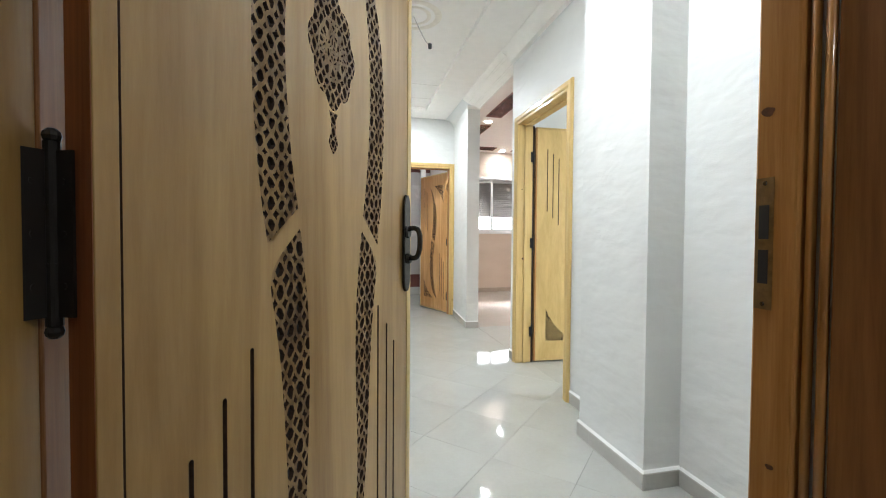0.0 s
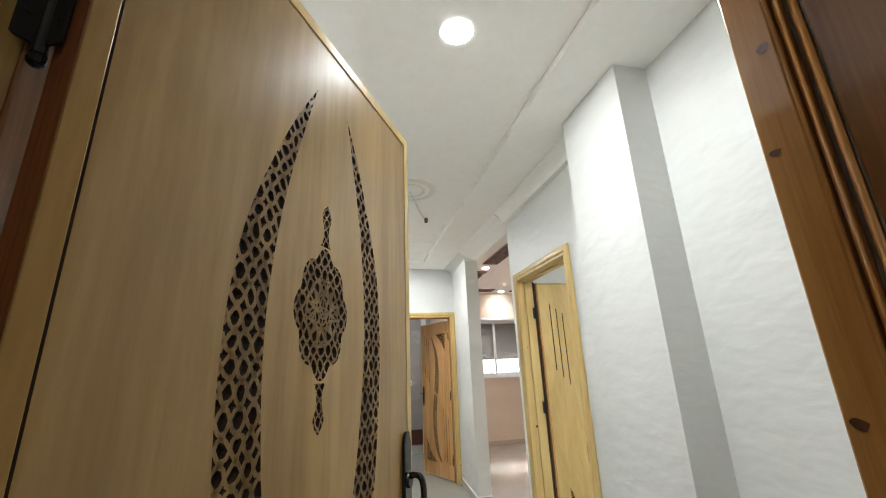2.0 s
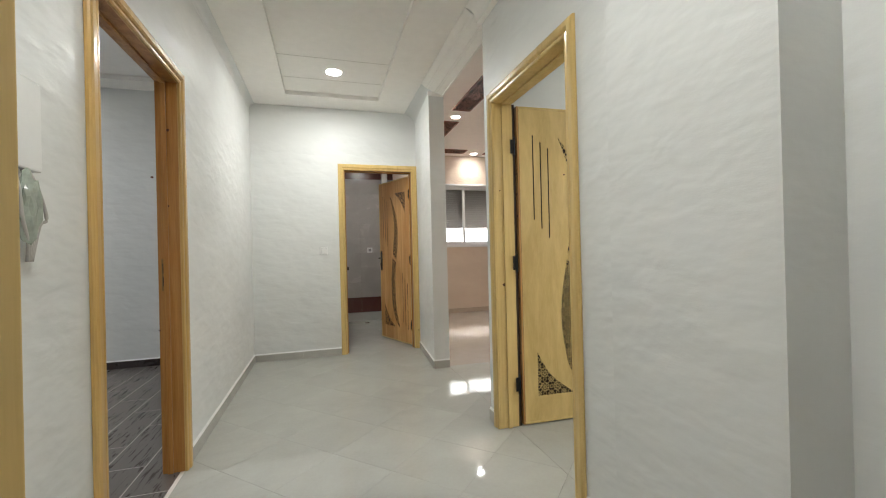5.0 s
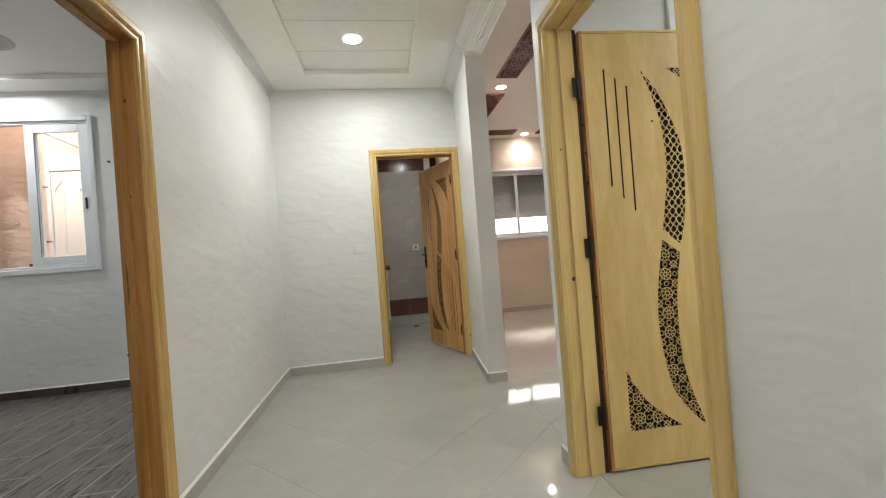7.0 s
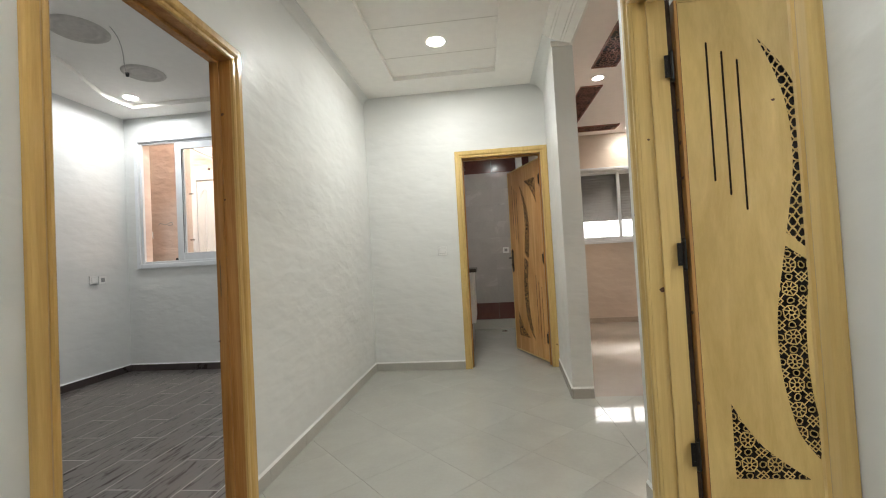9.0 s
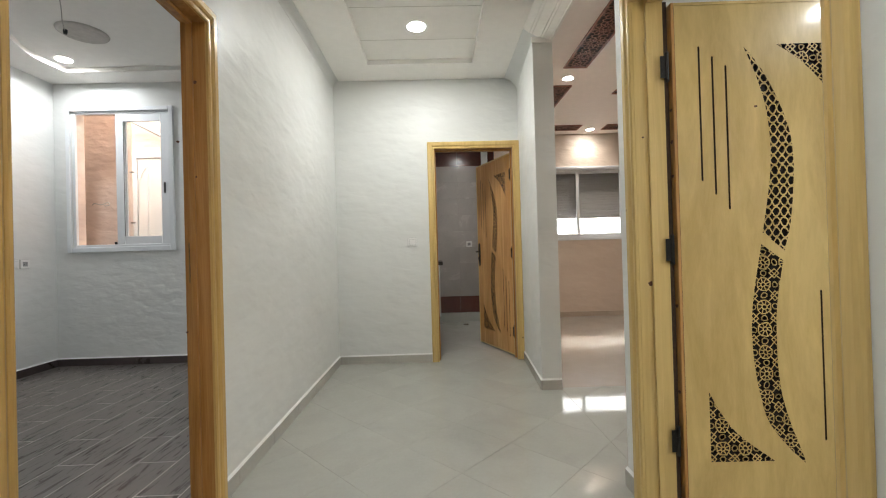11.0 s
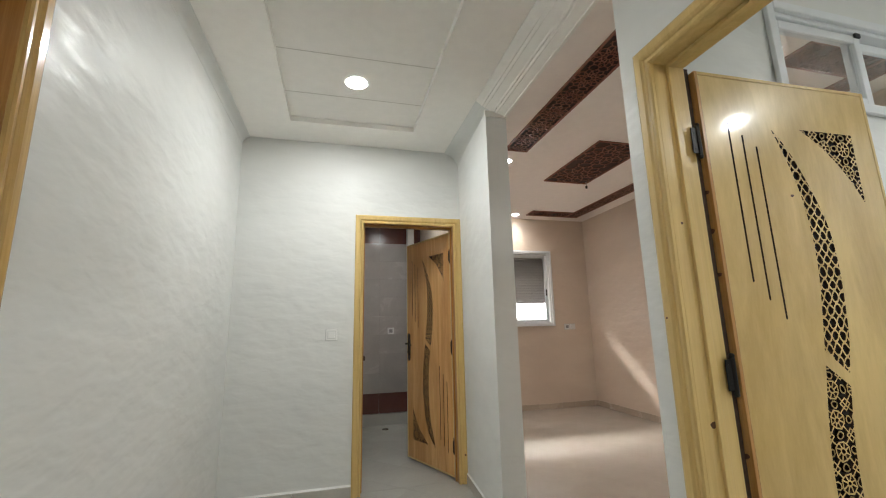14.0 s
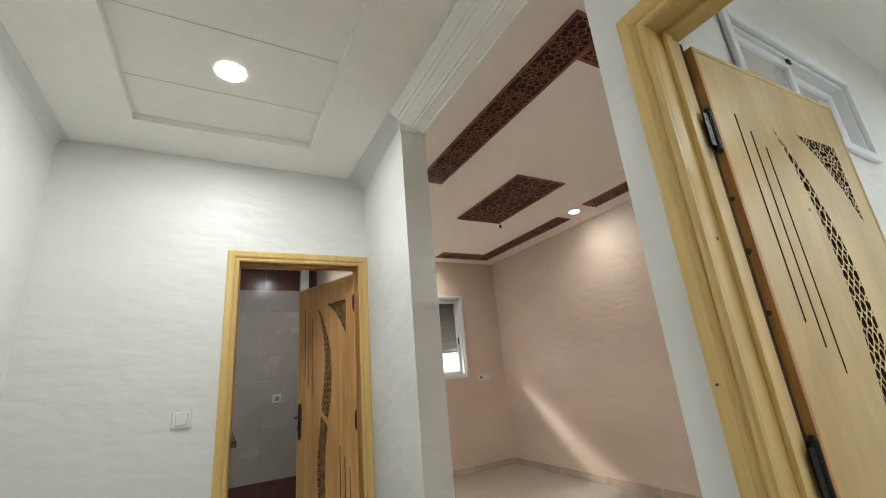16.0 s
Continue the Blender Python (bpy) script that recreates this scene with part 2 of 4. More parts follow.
structure("wall_pillar", boxes((1.258, XR, 1.290, 1.790, 0, 2.9)), WALL, "white plastered pillar standing proud of the hall wall", "pillar")
structure("wall_end", boxes((XL, BD0 - J, YE, YE + 0.14, 0, 3.0), (BD0 - J, 1.540, YE, YE + 0.14, DOOR_Z + J, 3.0)), WALL, "white pearl plaster end wall with a doorway", "wall")
bm = boxes((BD1 + J, 1.540, YE + 0.0005, YE + 0.14, 0, DOOR_Z + J))
prism(bm, [(1.389, 4.495), (1.540, 4.495), (1.540, YE), (1.452, YE)], 0, BEAM_Z + 0.02)
structure("wall_stub", bm, WALL, "white plastered wall end beside the salon opening", "wall")
structure("wall_entrance", boxes((-2.0, FD0 - 0.02, 0.14, YF, 0, 3.0), (FD1 + 0.02, 2.5, 0.14, YF, 0, 3.0), (FD0 - 0.02, FD1 + 0.02, 0.14, YF, DOOR_Z + 0.02, 3.0)), WALL, "white plaster wall round the entrance door", "wall")
structure("wall_landing", boxes((-1.6, -1.5, -2.5, 0.14, 0, 3.0), (1.7, 1.8, -2.5, 0.14, 0, 3.0), (-1.6, 1.8, -2.6, -2.5, 0, 3.0)), WALL, "plain landing walls behind the entrance", "wall")
structure("ceiling_landing", boxes((-1.6, 1.8, -2.6, 0.14, 2.7, 2.8)), CEIL, "plain white landing ceiling", "ceiling")
# salon
structure("wall_salon_near", boxes((XR + T, 2.165, 3.2165, SY0, 0, 3.1), (3.27, SX + 0.15, 3.2165, SY0, 0, 3.1), (2.165, 3.27, 3.2165, SY0, 0, 2.085), (2.165, 3.27, 3.2165, SY0, 2.495, 3.1)), WALL_SALON, "beige pearl plaster salon wall with a high window", "wall")
structure("wall_salon_east", boxes((SX, SX + 0.15, SY0, SY1, 0, 3.1)), WALL_SALON, "beige pearl plaster salon wall", "wall")
structure("wall_salon_window", boxes((1.50, 2.073, SY1, SY1 + 0.2, 0, 3.1), (3.612, SX + 0.15, SY1, SY1 + 0.2, 0, 3.1), (2.073, 3.612, SY1, SY1 + 0.2, 0, 1.211), (2.073, 3.612, SY1, SY1 + 0.2, 2.301, 3.1)), WALL_SALON, "beige pearl plaster salon wall with a window opening", "wall")
structure("wall_salon_west", boxes((1.540, 1.60, YE + 0.14, SY1, 0, 3.1), (1.541, 1.60, YE, YE + 0.14, 0, 3.1)), WALL_SALON, "beige pearl plaster salon wall", "wall")
structure("ceiling_salon", boxes((1.541, SX + 0.15, 3.2165, SY1 + 0.2, SZ, SZ + 0.1)), CEIL_SALON, "pinkish white salon ceiling", "ceiling")
structure("floor_salon", boxes((1.541, SX + 0.15, 4.5265, SY1 + 0.2, -0.1, -0.002)), TILE_SALON, "satin beige tiled salon floor", "floor")
structure("beam_salon", boxes((1.404, 1.540, 3.233, YE, HALL_Z, 3.0)), CEIL, "white plaster beam over the salon opening", "beam")
# plank room
structure("wall_plank_room", boxes((KX - 0.15, KX, KY0, KY1 + 0.15, 0, 3.1), (KX, XL - T, KY0 - 0.15, KY0, 0, 3.1),
          (KX, -3.07, KY1, KY1 + 0.03, 0, 3.1), (-2.07, XL - T, KY1, KY1 + 0.15, 0, 3.1), (-3.07, -2.07, KY1, KY1 + 0.03, 0, 1.195), (-3.07, -2.07, KY1, KY1 + 0.03, 2.595, 3.1)), WALL, "white plaster walls of the plank-floored room", "wall")
structure("ceiling_plank_room", boxes((KX, XL - T, KY0, KY1, KZ + 0.045, KZ + 0.15)), CEIL, "white plaster ceiling", "ceiling")
structure("floor_plank_room", boxes((KX, XL, KY0, KY1, -0.1, -0.0007)), GROUT_DARK, "pale grout bed under dark wood-look planks", "floor")
# right room
structure("wall_right_room", boxes((XR + T, 2.165, 3.18, 3.215, 0, 3.1), (3.27, 4.6, 3.18, 3.215, 0, 3.1), (2.165, 3.27, 3.18, 3.215, 0, 2.085), (2.165, 3.27, 3.18, 3.215, 2.495, 3.1),
          (4.5, 4.6, 0.2, 3.18, 0, 3.1), (XR + T, 4.6, 0.1, 0.2, 0, 3.1)), WALL, "white plaster walls of the side room", "wall")
structure("ceiling_right_room", boxes((XR + T, 4.6, 0.2, 3.18, 2.90, 3.0)), CEIL, "white side room ceiling", "ceiling")
# bathroom
structure("wall_bathroom", boxes((0.0, 1.540, BY, BY + 0.1, 0, 2.9), (0.0, 0.1, YE + 0.14, BY, 0, 2.9)), BATH_TILE, "grey tiled bathroom walls", "wall")
structure("ceiling_bathroom", boxes((0.0, 1.540, YE + 0.14, BY, 2.68, 2.78)), CEIL, "white bathroom ceiling", "ceiling")
# hall floor bed and slab
structure("floor", boxes((-2.2, 4.6, -2.6, SY1 + 0.2, -0.2, -0.105), (XL, 1.54, YF - 0.4, BY, -0.1, -0.006), (1.54, 4.5, 0.2, 4.526, -0.1, -0.006), (-1.6, 1.8, -2.6, YF - 0.4, -0.1, -0.004)), GROUT, "grey grout bed and slab under the hall tiles", "floor")
# hall ceiling with sunk tray
TX0, TX1, TY0, TY1 = 0.057, 0.985, 0.75, 5.05
structure("ceiling", boxes((1.4035, XR, YF, 3.233, HALL_Z, 2.9), (XL, TX0, YF, YE, HALL_Z, 2.9), (TX1, 1.4035, YF, YE, HALL_Z, 2.9), (TX0, TX1, YF, TY0, HALL_Z, 2.9), (TX0, TX1, TY1, YE, HALL_Z, 2.9), (TX0, TX1, TY0, TY1, TRAY_Z, 2.9)), CEIL, "white plaster hall ceiling with a sunk tray", "ceiling")

# ---- trim ----


def sweep_profile(bm, pts, a, b, ea=0.0, eb=0.0):
    """Extrude a closed profile of (p, q) along one axis; a and b give each end as a function of (p, q)."""
    va = [bm.verts.new(a(p, q)) for p, q in pts]
    vb = [bm.verts.new(b(p, q)) for p, q in pts]
    n = len(pts)
    for i in range(n):
        bm.faces.new((va[i], va[(i + 1) % n], vb[(i + 1) % n], vb[i]))
    bm.faces.new(va[::-1])
    bm.faces.new(vb)
    bmesh.ops.recalc_face_normals(bm, faces=bm.faces[:])


CASING = [(0.0, 0.0), (0.0, 0.010), (0.006, 0.015), (0.014, 0.015), (0.018, 0.010), (0.022, 0.010), (0.026, 0.016), (0.034, 0.021), (0.056, 0.021), (0.065, 0.017), (0.069, 0.010), (0.069, 0.0)]


def door_frame(name, m, w, h, depth, label, wood, deep, back=0.0, knots=()):
    """Lining and moulded casing of a doorway. Local x runs along the opening, -y towards the viewer."""
    th = thing(name, m, label, "door frame")
    for key, pts in (("casing", CASING),):
        for side in ("l", "r", "t"):
            bm = bmesh.new()
            if side == "l":
                sweep_profile(bm, pts, lambda p, q: (-p, -q - 0.002, 0.0), lambda p, q: (-p, -q - 0.002, h + p))
            elif side == "r":
                sweep_profile(bm, pts, lambda p, q: (w + p, -q - 0.002, 0.0), lambda p, q: (w + p, -q - 0.002, h + p))
            else:
                sweep_profile(bm, pts, lambda p, q: (-p, -q - 0.002, h + p), lambda p, q: (w + p, -q - 0.002, h + p))
            part("casing", bm, wood, th)
    t = 0.0195
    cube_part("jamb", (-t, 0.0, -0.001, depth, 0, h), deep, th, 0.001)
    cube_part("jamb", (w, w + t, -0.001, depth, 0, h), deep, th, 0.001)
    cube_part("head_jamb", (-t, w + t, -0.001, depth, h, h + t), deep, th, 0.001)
    # stop lath against which the leaf closes
    cube_part("stop_lath", (0.0, 0.012, 0.050, 0.075, 0, h), deep, th, 0.002)
    cube_part("stop_lath", (w - 0.012, w, 0.050, 0.075, 0, h), deep, th, 0.002)
    cube_part("stop_lath", (0.012, w - 0.012, 0.050, 0.075, h - 0.012, h), deep, th, 0.002)
    if back:  # dark strip painted for the unlit gap on the room side, where the leaf hangs
        cube_part("rebate_shade", (-t, -0.002, depth + 0.0005, depth + back, 0, h), BURNT_AND_SHADE, th, 0.001)
    for kx, ky, kz, kr, ax in knots:
        knot(th, kx, ky, kz, kr, ax)
    return th


KNOT = mat_plain("wood_knot", (0.10, 0.035, 0.012), 0.4, var=0.4, scale=90)


def knot(parent, x, y, z, r, axis):
    """A small dark knot, let in flush; axis is the face's normal."""
    bm = bmesh.new()
    ring = []
    for i in range(14):
        a = 2 * math.pi * i / 14
        du, dv = r * (1 + 0.15 * math.sin(3 * a + x * 40)) * math.cos(a), 0.72 * r * (1 + 0.2 * math.sin(2 * a + z * 20)) * math.sin(a)
        ring.append(bm.verts.new((x, y + du, z + dv) if axis == "x" else (x + du, y, z + dv)))
    bm.faces.new(ring)
    return part("knot", bm, KNOT, parent)


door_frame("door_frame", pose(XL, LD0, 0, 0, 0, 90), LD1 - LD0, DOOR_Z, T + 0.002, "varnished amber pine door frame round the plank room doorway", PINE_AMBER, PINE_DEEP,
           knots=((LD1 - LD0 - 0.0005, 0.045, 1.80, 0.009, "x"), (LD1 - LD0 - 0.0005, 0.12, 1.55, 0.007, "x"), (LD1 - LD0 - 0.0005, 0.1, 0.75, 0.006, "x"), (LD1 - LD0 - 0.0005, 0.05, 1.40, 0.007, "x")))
door_frame("door_frame", pose(XR, RD1, 0, 0, 0, -90), RD1 - RD0, DOOR_Z, T + 0.026, "varnished yellow pine door frame round the side room doorway", PINE, PINE,
           knots=((0.0005, 0.045, 0.905, 0.012, "x"), (0.0005, 0.03, 1.5, 0.005, "x"), (-0.05, -0.0238, 1.21, 0.004, "y")), back=0.018)
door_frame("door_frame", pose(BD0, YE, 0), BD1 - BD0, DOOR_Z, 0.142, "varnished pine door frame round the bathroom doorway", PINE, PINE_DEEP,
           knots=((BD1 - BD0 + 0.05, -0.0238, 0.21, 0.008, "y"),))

# metal strike plate in the plank room frame
def strike_plate(m, label, w=0.022, h=0.17, hole=0.05):
    th = thing("strike_plate", m, label, "strike plate")
    bm = bmesh.new()
    block(bm, 0, 0.0015, -w / 2, w / 2, -h / 2, h / 2)
    part("plate", bm, BRASS, th)
    for z in (0.032, -0.034):
        bm = bmesh.new()
        block(bm, -0.0012, -0.0002, -w * 0.28, w * 0.28, z - hole / 2, z + hole / 2)
        part("latch_hole", bm, BLACK, th)
    for z in (h / 2 - 0.008, -h / 2 + 0.008):
        bm = bmesh.new()
        bmesh.ops.create_cone(bm, cap_ends=True, segments=12, radius1=0.0035, radius2=0.0025, depth=0.0016, matrix=pose(-0.0006, 0, z, 0, -90, 0))
        part("screw", bm, BRONZE, th)
    return th


strike_plate(pose(XL - 0.075, LD1 - 0.0018, 1.04, 0, 0, 90), "dark brass strike plate let into the pine door frame")

# ---- door leaves ----


def smooth_line(pts, per=6):
    out = []
    n = len(pts)
    for i in range(n - 1):
        p0, p1, p2, p3 = pts[max(i - 1, 0)], pts[i], pts[i + 1], pts[min(i + 2, n - 1)]
        for k in range(per):
            t = k / per
            out.append(tuple(0.5 * (2 * b + (c - a) * t + (2 * a - 5 * b + 4 * c - d) * t * t + (3 * b - a - 3 * c + d) * t ** 3) for a, b, c, d in zip(p0, p1, p2, p3)))
    out.append(pts[-1])
    return out


def slot(u, z0, z1, w=0.0075):
    r = w / 2
    return [(u + r, z0 + r), (u + r, z1 - r), (u + r * 0.7, z1 - r * 0.3), (u, z1), (u - r * 0.7, z1 - r * 0.3), (u - r, z1 - r), (u - r, z0 + r), (u - r * 0.7, z0 + r * 0.3), (u, z0), (u + r * 0.7, z0 + r * 0.3)]


def inside(poly, u, v):
    hit = False
    j = len(poly) - 1
    for i in range(len(poly)):
        (xi, yi), (xj, yj) = poly[i], poly[j]
        if (yi > v) != (yj > v) and u < (xj - xi) * (v - yi) / (yj - yi) + xi:
            hit = not hit
        j = i
    return hit


def motif_lines(kind, a):
    """Line pieces of one repeat, round its own middle."""
    lines = []

    def ring(cx, cy, r, n, ph=0.0, squash=1.0):
        p = [(cx + r * math.cos(2 * math.pi * (i + ph) / n), cy + squash * r * math.sin(2 * math.pi * (i + ph) / n)) for i in range(n)]
        lines.extend((p[i], p[(i + 1) % n]) for i in range(n))

    def rays(cx, cy, r0, r1, n, ph=0.0):
        for i in range(n):
            c, s = math.cos(2 * math.pi * (i + ph) / n), math.sin(2 * math.pi * (i + ph) / n)
            lines.append(((cx + r0 * c, cy + r0 * s), (cx + r1 * c, cy + r1 * s)))

    h = a / 2
    if kind == "rosette":
        ring(0, 0, 0.10 * a, 8)
        rays(0, 0, 0.10 * a, 0.31 * a, 8, 0.5)
        ring(0, 0, 0.31 * a, 8, 0.5)
        for sx, sy in ((1, 1), (1, -1), (-1, 1), (-1, -1)):
            lines.append(((sx * 0.22 * a, sy * 0.22 * a), (sx * h, sy * h)))
            lines.append(((sx * h, sy * 0.28 * a), (sx * 0.28 * a, sy * h)))
        for cx, cy in ((h, 0), (-h, 0), (0, h), (0, -h)):
            ring(cx, cy, 0.13 * a, 8, 0.5)
    elif kind == "weave":
        for sg in (1, -1):
            w = [(-h, -sg * h), (-h * 0.62, -sg * h * 0.42), (-0.14 * h, -0.05 * sg * h), (0.14 * h, 0.05 * sg * h), (h * 0.62, sg * h * 0.42), (h, sg * h)]
            lines.extend(zip(w, w[1:]))
        ring(0, 0, 0.10 * a, 5)
    elif kind == "medal":
        ring(0, 0, 0.010, 8)
        ring(0, 0, 0.026, 12)
        rays(0, 0, 0.010, 0.026, 8)
        for i in range(12):
            c, d = 2 * math.pi * i / 12, 2 * math.pi * (i + 0.5) / 12
            tip = (0.046 * math.cos(d), 0.046 * math.sin(d))
            lines.append(((0.026 * math.cos(c), 0.026 * math.sin(c)), tip))
            lines.append((tip, (0.026 * math.cos(2 * d - c), 0.026 * math.sin(2 * d - c))))
        ring(0, 0, 0.050, 16)
    else:  # star: twelve petals for the ceiling
        ring(0, 0, 0.10 * a, 12)
        rays(0, 0, 0.10 * a, 0.22 * a, 12)
        ring(0, 0, 0.22 * a, 12)
        for i in range(12):
            b0, b1 = 2 * math.pi * i / 12, 2 * math.pi * (i + 0.5) / 12
            b2 = 2 * math.pi * (i + 1) / 12
            tip = (0.40 * a * math.cos(b1), 0.40 * a * math.sin(b1))
            lines.append(((0.22 * a * math.cos(b0), 0.22 * a * math.sin(b0)), tip))
            lines.append(((0.22 * a * math.cos(b2), 0.22 * a * math.sin(b2)), tip))
            lines.append((tip, (0.47 * a * math.cos(b2), 0.47 * a * math.sin(b2))))
            lines.append((tip, (0.47 * a * math.cos(b0), 0.47 * a * math.sin(b0))))
            lines.append(((0.47 * a * math.cos(b0), 0.47 * a * math.sin(b0)), (0.62 * a * math.cos(b0), 0.62 * a * math.sin(b0))))
    return lines


def shake(u, v):
    """Slight hand-cut unevenness, the same for all bars that meet at a place."""
    q = Vector((u * 42, v * 42, 0.3))
    return u + 0.0048 * noise.noise(q), v + 0.0066 * noise.noise(q + Vector((7.1, 3.3, 5.0)))


def fretwork(bm, poly, kind, a, u0, v0, bar, y0, y1, step=0.008, stretch=1.0):
    """Bars of a carved pattern inside a closed outline, in the (u, z) plane between y0 (front) and y1."""
    us, vs = [p[0] for p in poly], [p[1] for p in poly]
    for iu in range(math.floor((min(us) - u0) / a) - 1, math.ceil((max(us) - u0) / a) + 2):
        for iv in range(math.floor((min(vs) - v0) / (a * stretch)) - 1, math.ceil((max(vs) - v0) / (a * stretch)) + 2):
            cu, cv = u0 + iu * a, v0 + iv * a * stretch
            for (pu, pv), (qu, qv) in motif_lines(kind, a):
                pu, pv, qu, qv = *shake(pu + cu, pv * stretch + cv), *shake(qu + cu, qv * stretch + cv)
                n = max(1, round(math.hypot(qu - pu, qv - pv) / step))
                run = None
                for k in range(n + 1):
                    ok = k < n and inside(poly, pu + (qu - pu) * (k + 0.5) / n, pv + (qv - pv) * (k + 0.5) / n)
                    if ok and run is None:
                        run = k
                    if not ok and run is not None:
                        bar_piece(bm, pu + (qu - pu) * run / n, pv + (qv - pv) * run / n, pu + (qu - pu) * k / n, pv + (qv - pv) * k / n, bar, y0, y1)
                        run = None


def bar_piece(bm, au, av, bu, bv, w, y0, y1):
    d = Vector((bu - au, bv - av))
    if d.length < 1e-5:
        return
    d.normalize()
    e = d * (w * 0.35)
    s = Vector((-d.y, d.x)) * (w / 2)
    def quad(k, y):
        t = s * k
        return [bm.verts.new((u, y, v)) for u, v in ((au - e.x + t.x, av - e.y + t.y), (au - e.x - t.x, av - e.y - t.y), (bu + e.x - t.x, bv + e.y - t.y), (bu + e.x + t.x, bv + e.y + t.y))]

    # rounded by the router: narrow on top, wide at the foot
    f, g = quad(0.84, y0), quad(1.10, y1)
    bm.faces.new(f)
    for i in range(4):
        bm.faces.new((f[i], g[i], g[(i + 1) % 4], f[(i + 1) % 4])).material_index = 1


def pierced_panel(w0, w1, z0, z1, holes, y, depth):
    """A board's front face with holes cut through it, and the walls of the holes."""
    bm = bmesh.new()
    loops = [[(w0, z0), (w1, z0), (w1, z1), (w0, z1)]] + holes
    edges = []
    for lp in loops:
        vs = [bm.verts.new((u, y, v)) for u, v in lp]
        edges += [bm.edges.new((vs[i], vs[(i + 1) % len(vs)])) for i in range(len(vs))]
    bmesh.ops.triangle_fill(bm, use_beauty=True, use_dissolve=False, edges=edges)
    for f in bm.faces:
        f.normal_update()
        if f.normal.y > 0:
            f.normal_flip()
    for lp in loops:
        a = [bm.verts.new((u, y, v)) for u, v in lp]
        b = [bm.verts.new((u, y + depth, v)) for u, v in lp]
        for i in range(len(lp)):
            bm.faces.new((a[i], b[i], b[(i + 1) % len(lp)], a[(i + 1) % len(lp)])).material_index = 1
    return bm


def butt_hinge(parent, x, y, z, h, metal, wide, ways):
    hinge = new("hinge")
    hinge.parent = parent
    hinge.matrix_local = pose(x, y, z)
    bm = bmesh.new()
    bmesh.ops.create_cone(bm, cap_ends=True, segments=14, radius1=0.0075, radius2=0.0075, depth=h)
    for dz in (h / 2 + 0.006, -h / 2 - 0.006):
        bmesh.ops.create_uvsphere(bm, u_segments=10, v_segments=6, radius=0.0085, matrix=pose(0, 0, dz))
    for dz in (-h / 6, h / 6):
        bmesh.ops.create_cone(bm, cap_ends=True, segments=14, radius1=0.0082, radius2=0.0082, depth=0.003, matrix=pose(0, 0, dz))
    part("knuckle", bm, metal, hinge, smooth=False)
    for way in ways:
        bm = bmesh.new()
        block(bm, 0.0, wide, -0.0015, 0.0015, -h * 0.45, h * 0.45)
        for k in (-0.28, 0.0, 0.28):
            bmesh.ops.create_cone(bm, cap_ends=True, segments=10, radius1=0.004, radius2=0.003, depth=0.005, matrix=pose(wide * 0.6, 0.0, k * h, 90, 0, 0))
        bmesh.ops.transform(bm, matrix=pose(0, 0, 0, 0, 0, way), verts=bm.verts[:])
        part("hinge_plate", bm, metal, hinge)
    return hinge


def lever_handle(parent, u, z, y, side, metal, h=0.26, pull=False):
    """Long shaped back plate with a lever (or a bow pull) and a key rose; side is the lever's way along u."""
    han = new("door_handle")
    han.parent = parent
    han.matrix_local = pose(u, y, z)
    tagged(han, "dark bronze handle")
    w = 0.0225 if pull else 0.021
    out = [(-w * 0.35, h / 2), (-w * 0.75, h / 2 - 0.012), (-w, h / 2 - 0.03), (-w, -h / 2 + 0.03), (-w * 0.75, -h / 2 + 0.012), (-w * 0.35, -h / 2)]
    out = out + [(-a, b) for a, b in out[::-1]]
    bm = bmesh.new()
    f = bm.faces.new([bm.verts.new((a, 0, b)) for a, b in out])
    ext = bmesh.ops.extrude_face_region(bm, geom=[f])
    bmesh.ops.translate(bm, verts=[g for g in ext["geom"] if isinstance(g, bmesh.types.BMVert)], vec=(0, -0.009, 0))
    bmesh.ops.recalc_face_normals(bm, faces=bm.faces[:])
    soften(bm, 0.003)
    part("back_plate", bm, metal, han)
    if pull:
        path = [(0, -0.006, 0.040), (-0.002, -0.030, 0.045), (-0.003, -0.044, 0.036), (-0.004, -0.049, 0.010), (-0.004, -0.047, -0.020), (-0.003, -0.038, -0.040), (0, -0.022, -0.043), (0, -0.006, -0.040)]
        rad = 0.0078
    else:
        path = [(0, -0.006, 0.032), (0, -0.04, 0.032), (side * 0.012, -0.052, 0.033), (side * 0.05, -0.056, 0.036), (side * 0.085, -0.055, 0.030), (side * 0.11, -0.052, 0.020)]
        rad = 0.0075
    tube_part("lever", path, rad, metal, han)
    bm = bmesh.new()
    bmesh.ops.create_cone(bm, cap_ends=True, segments=20, radius1=0.016, radius2=0.013, depth=0.012, matrix=pose(0, -0.013, -0.045, 90, 0, 0))
    part("key_rose", bm, metal, han)
    bm = bmesh.new()
    bmesh.ops.create_cone(bm, cap_ends=True, segments=16, radius1=0.017, radius2=0.015, depth=0.006, matrix=pose(0, -0.012, 0.032, 90, 0, 0))
    part("lever_collar", bm, metal, han)
    return han


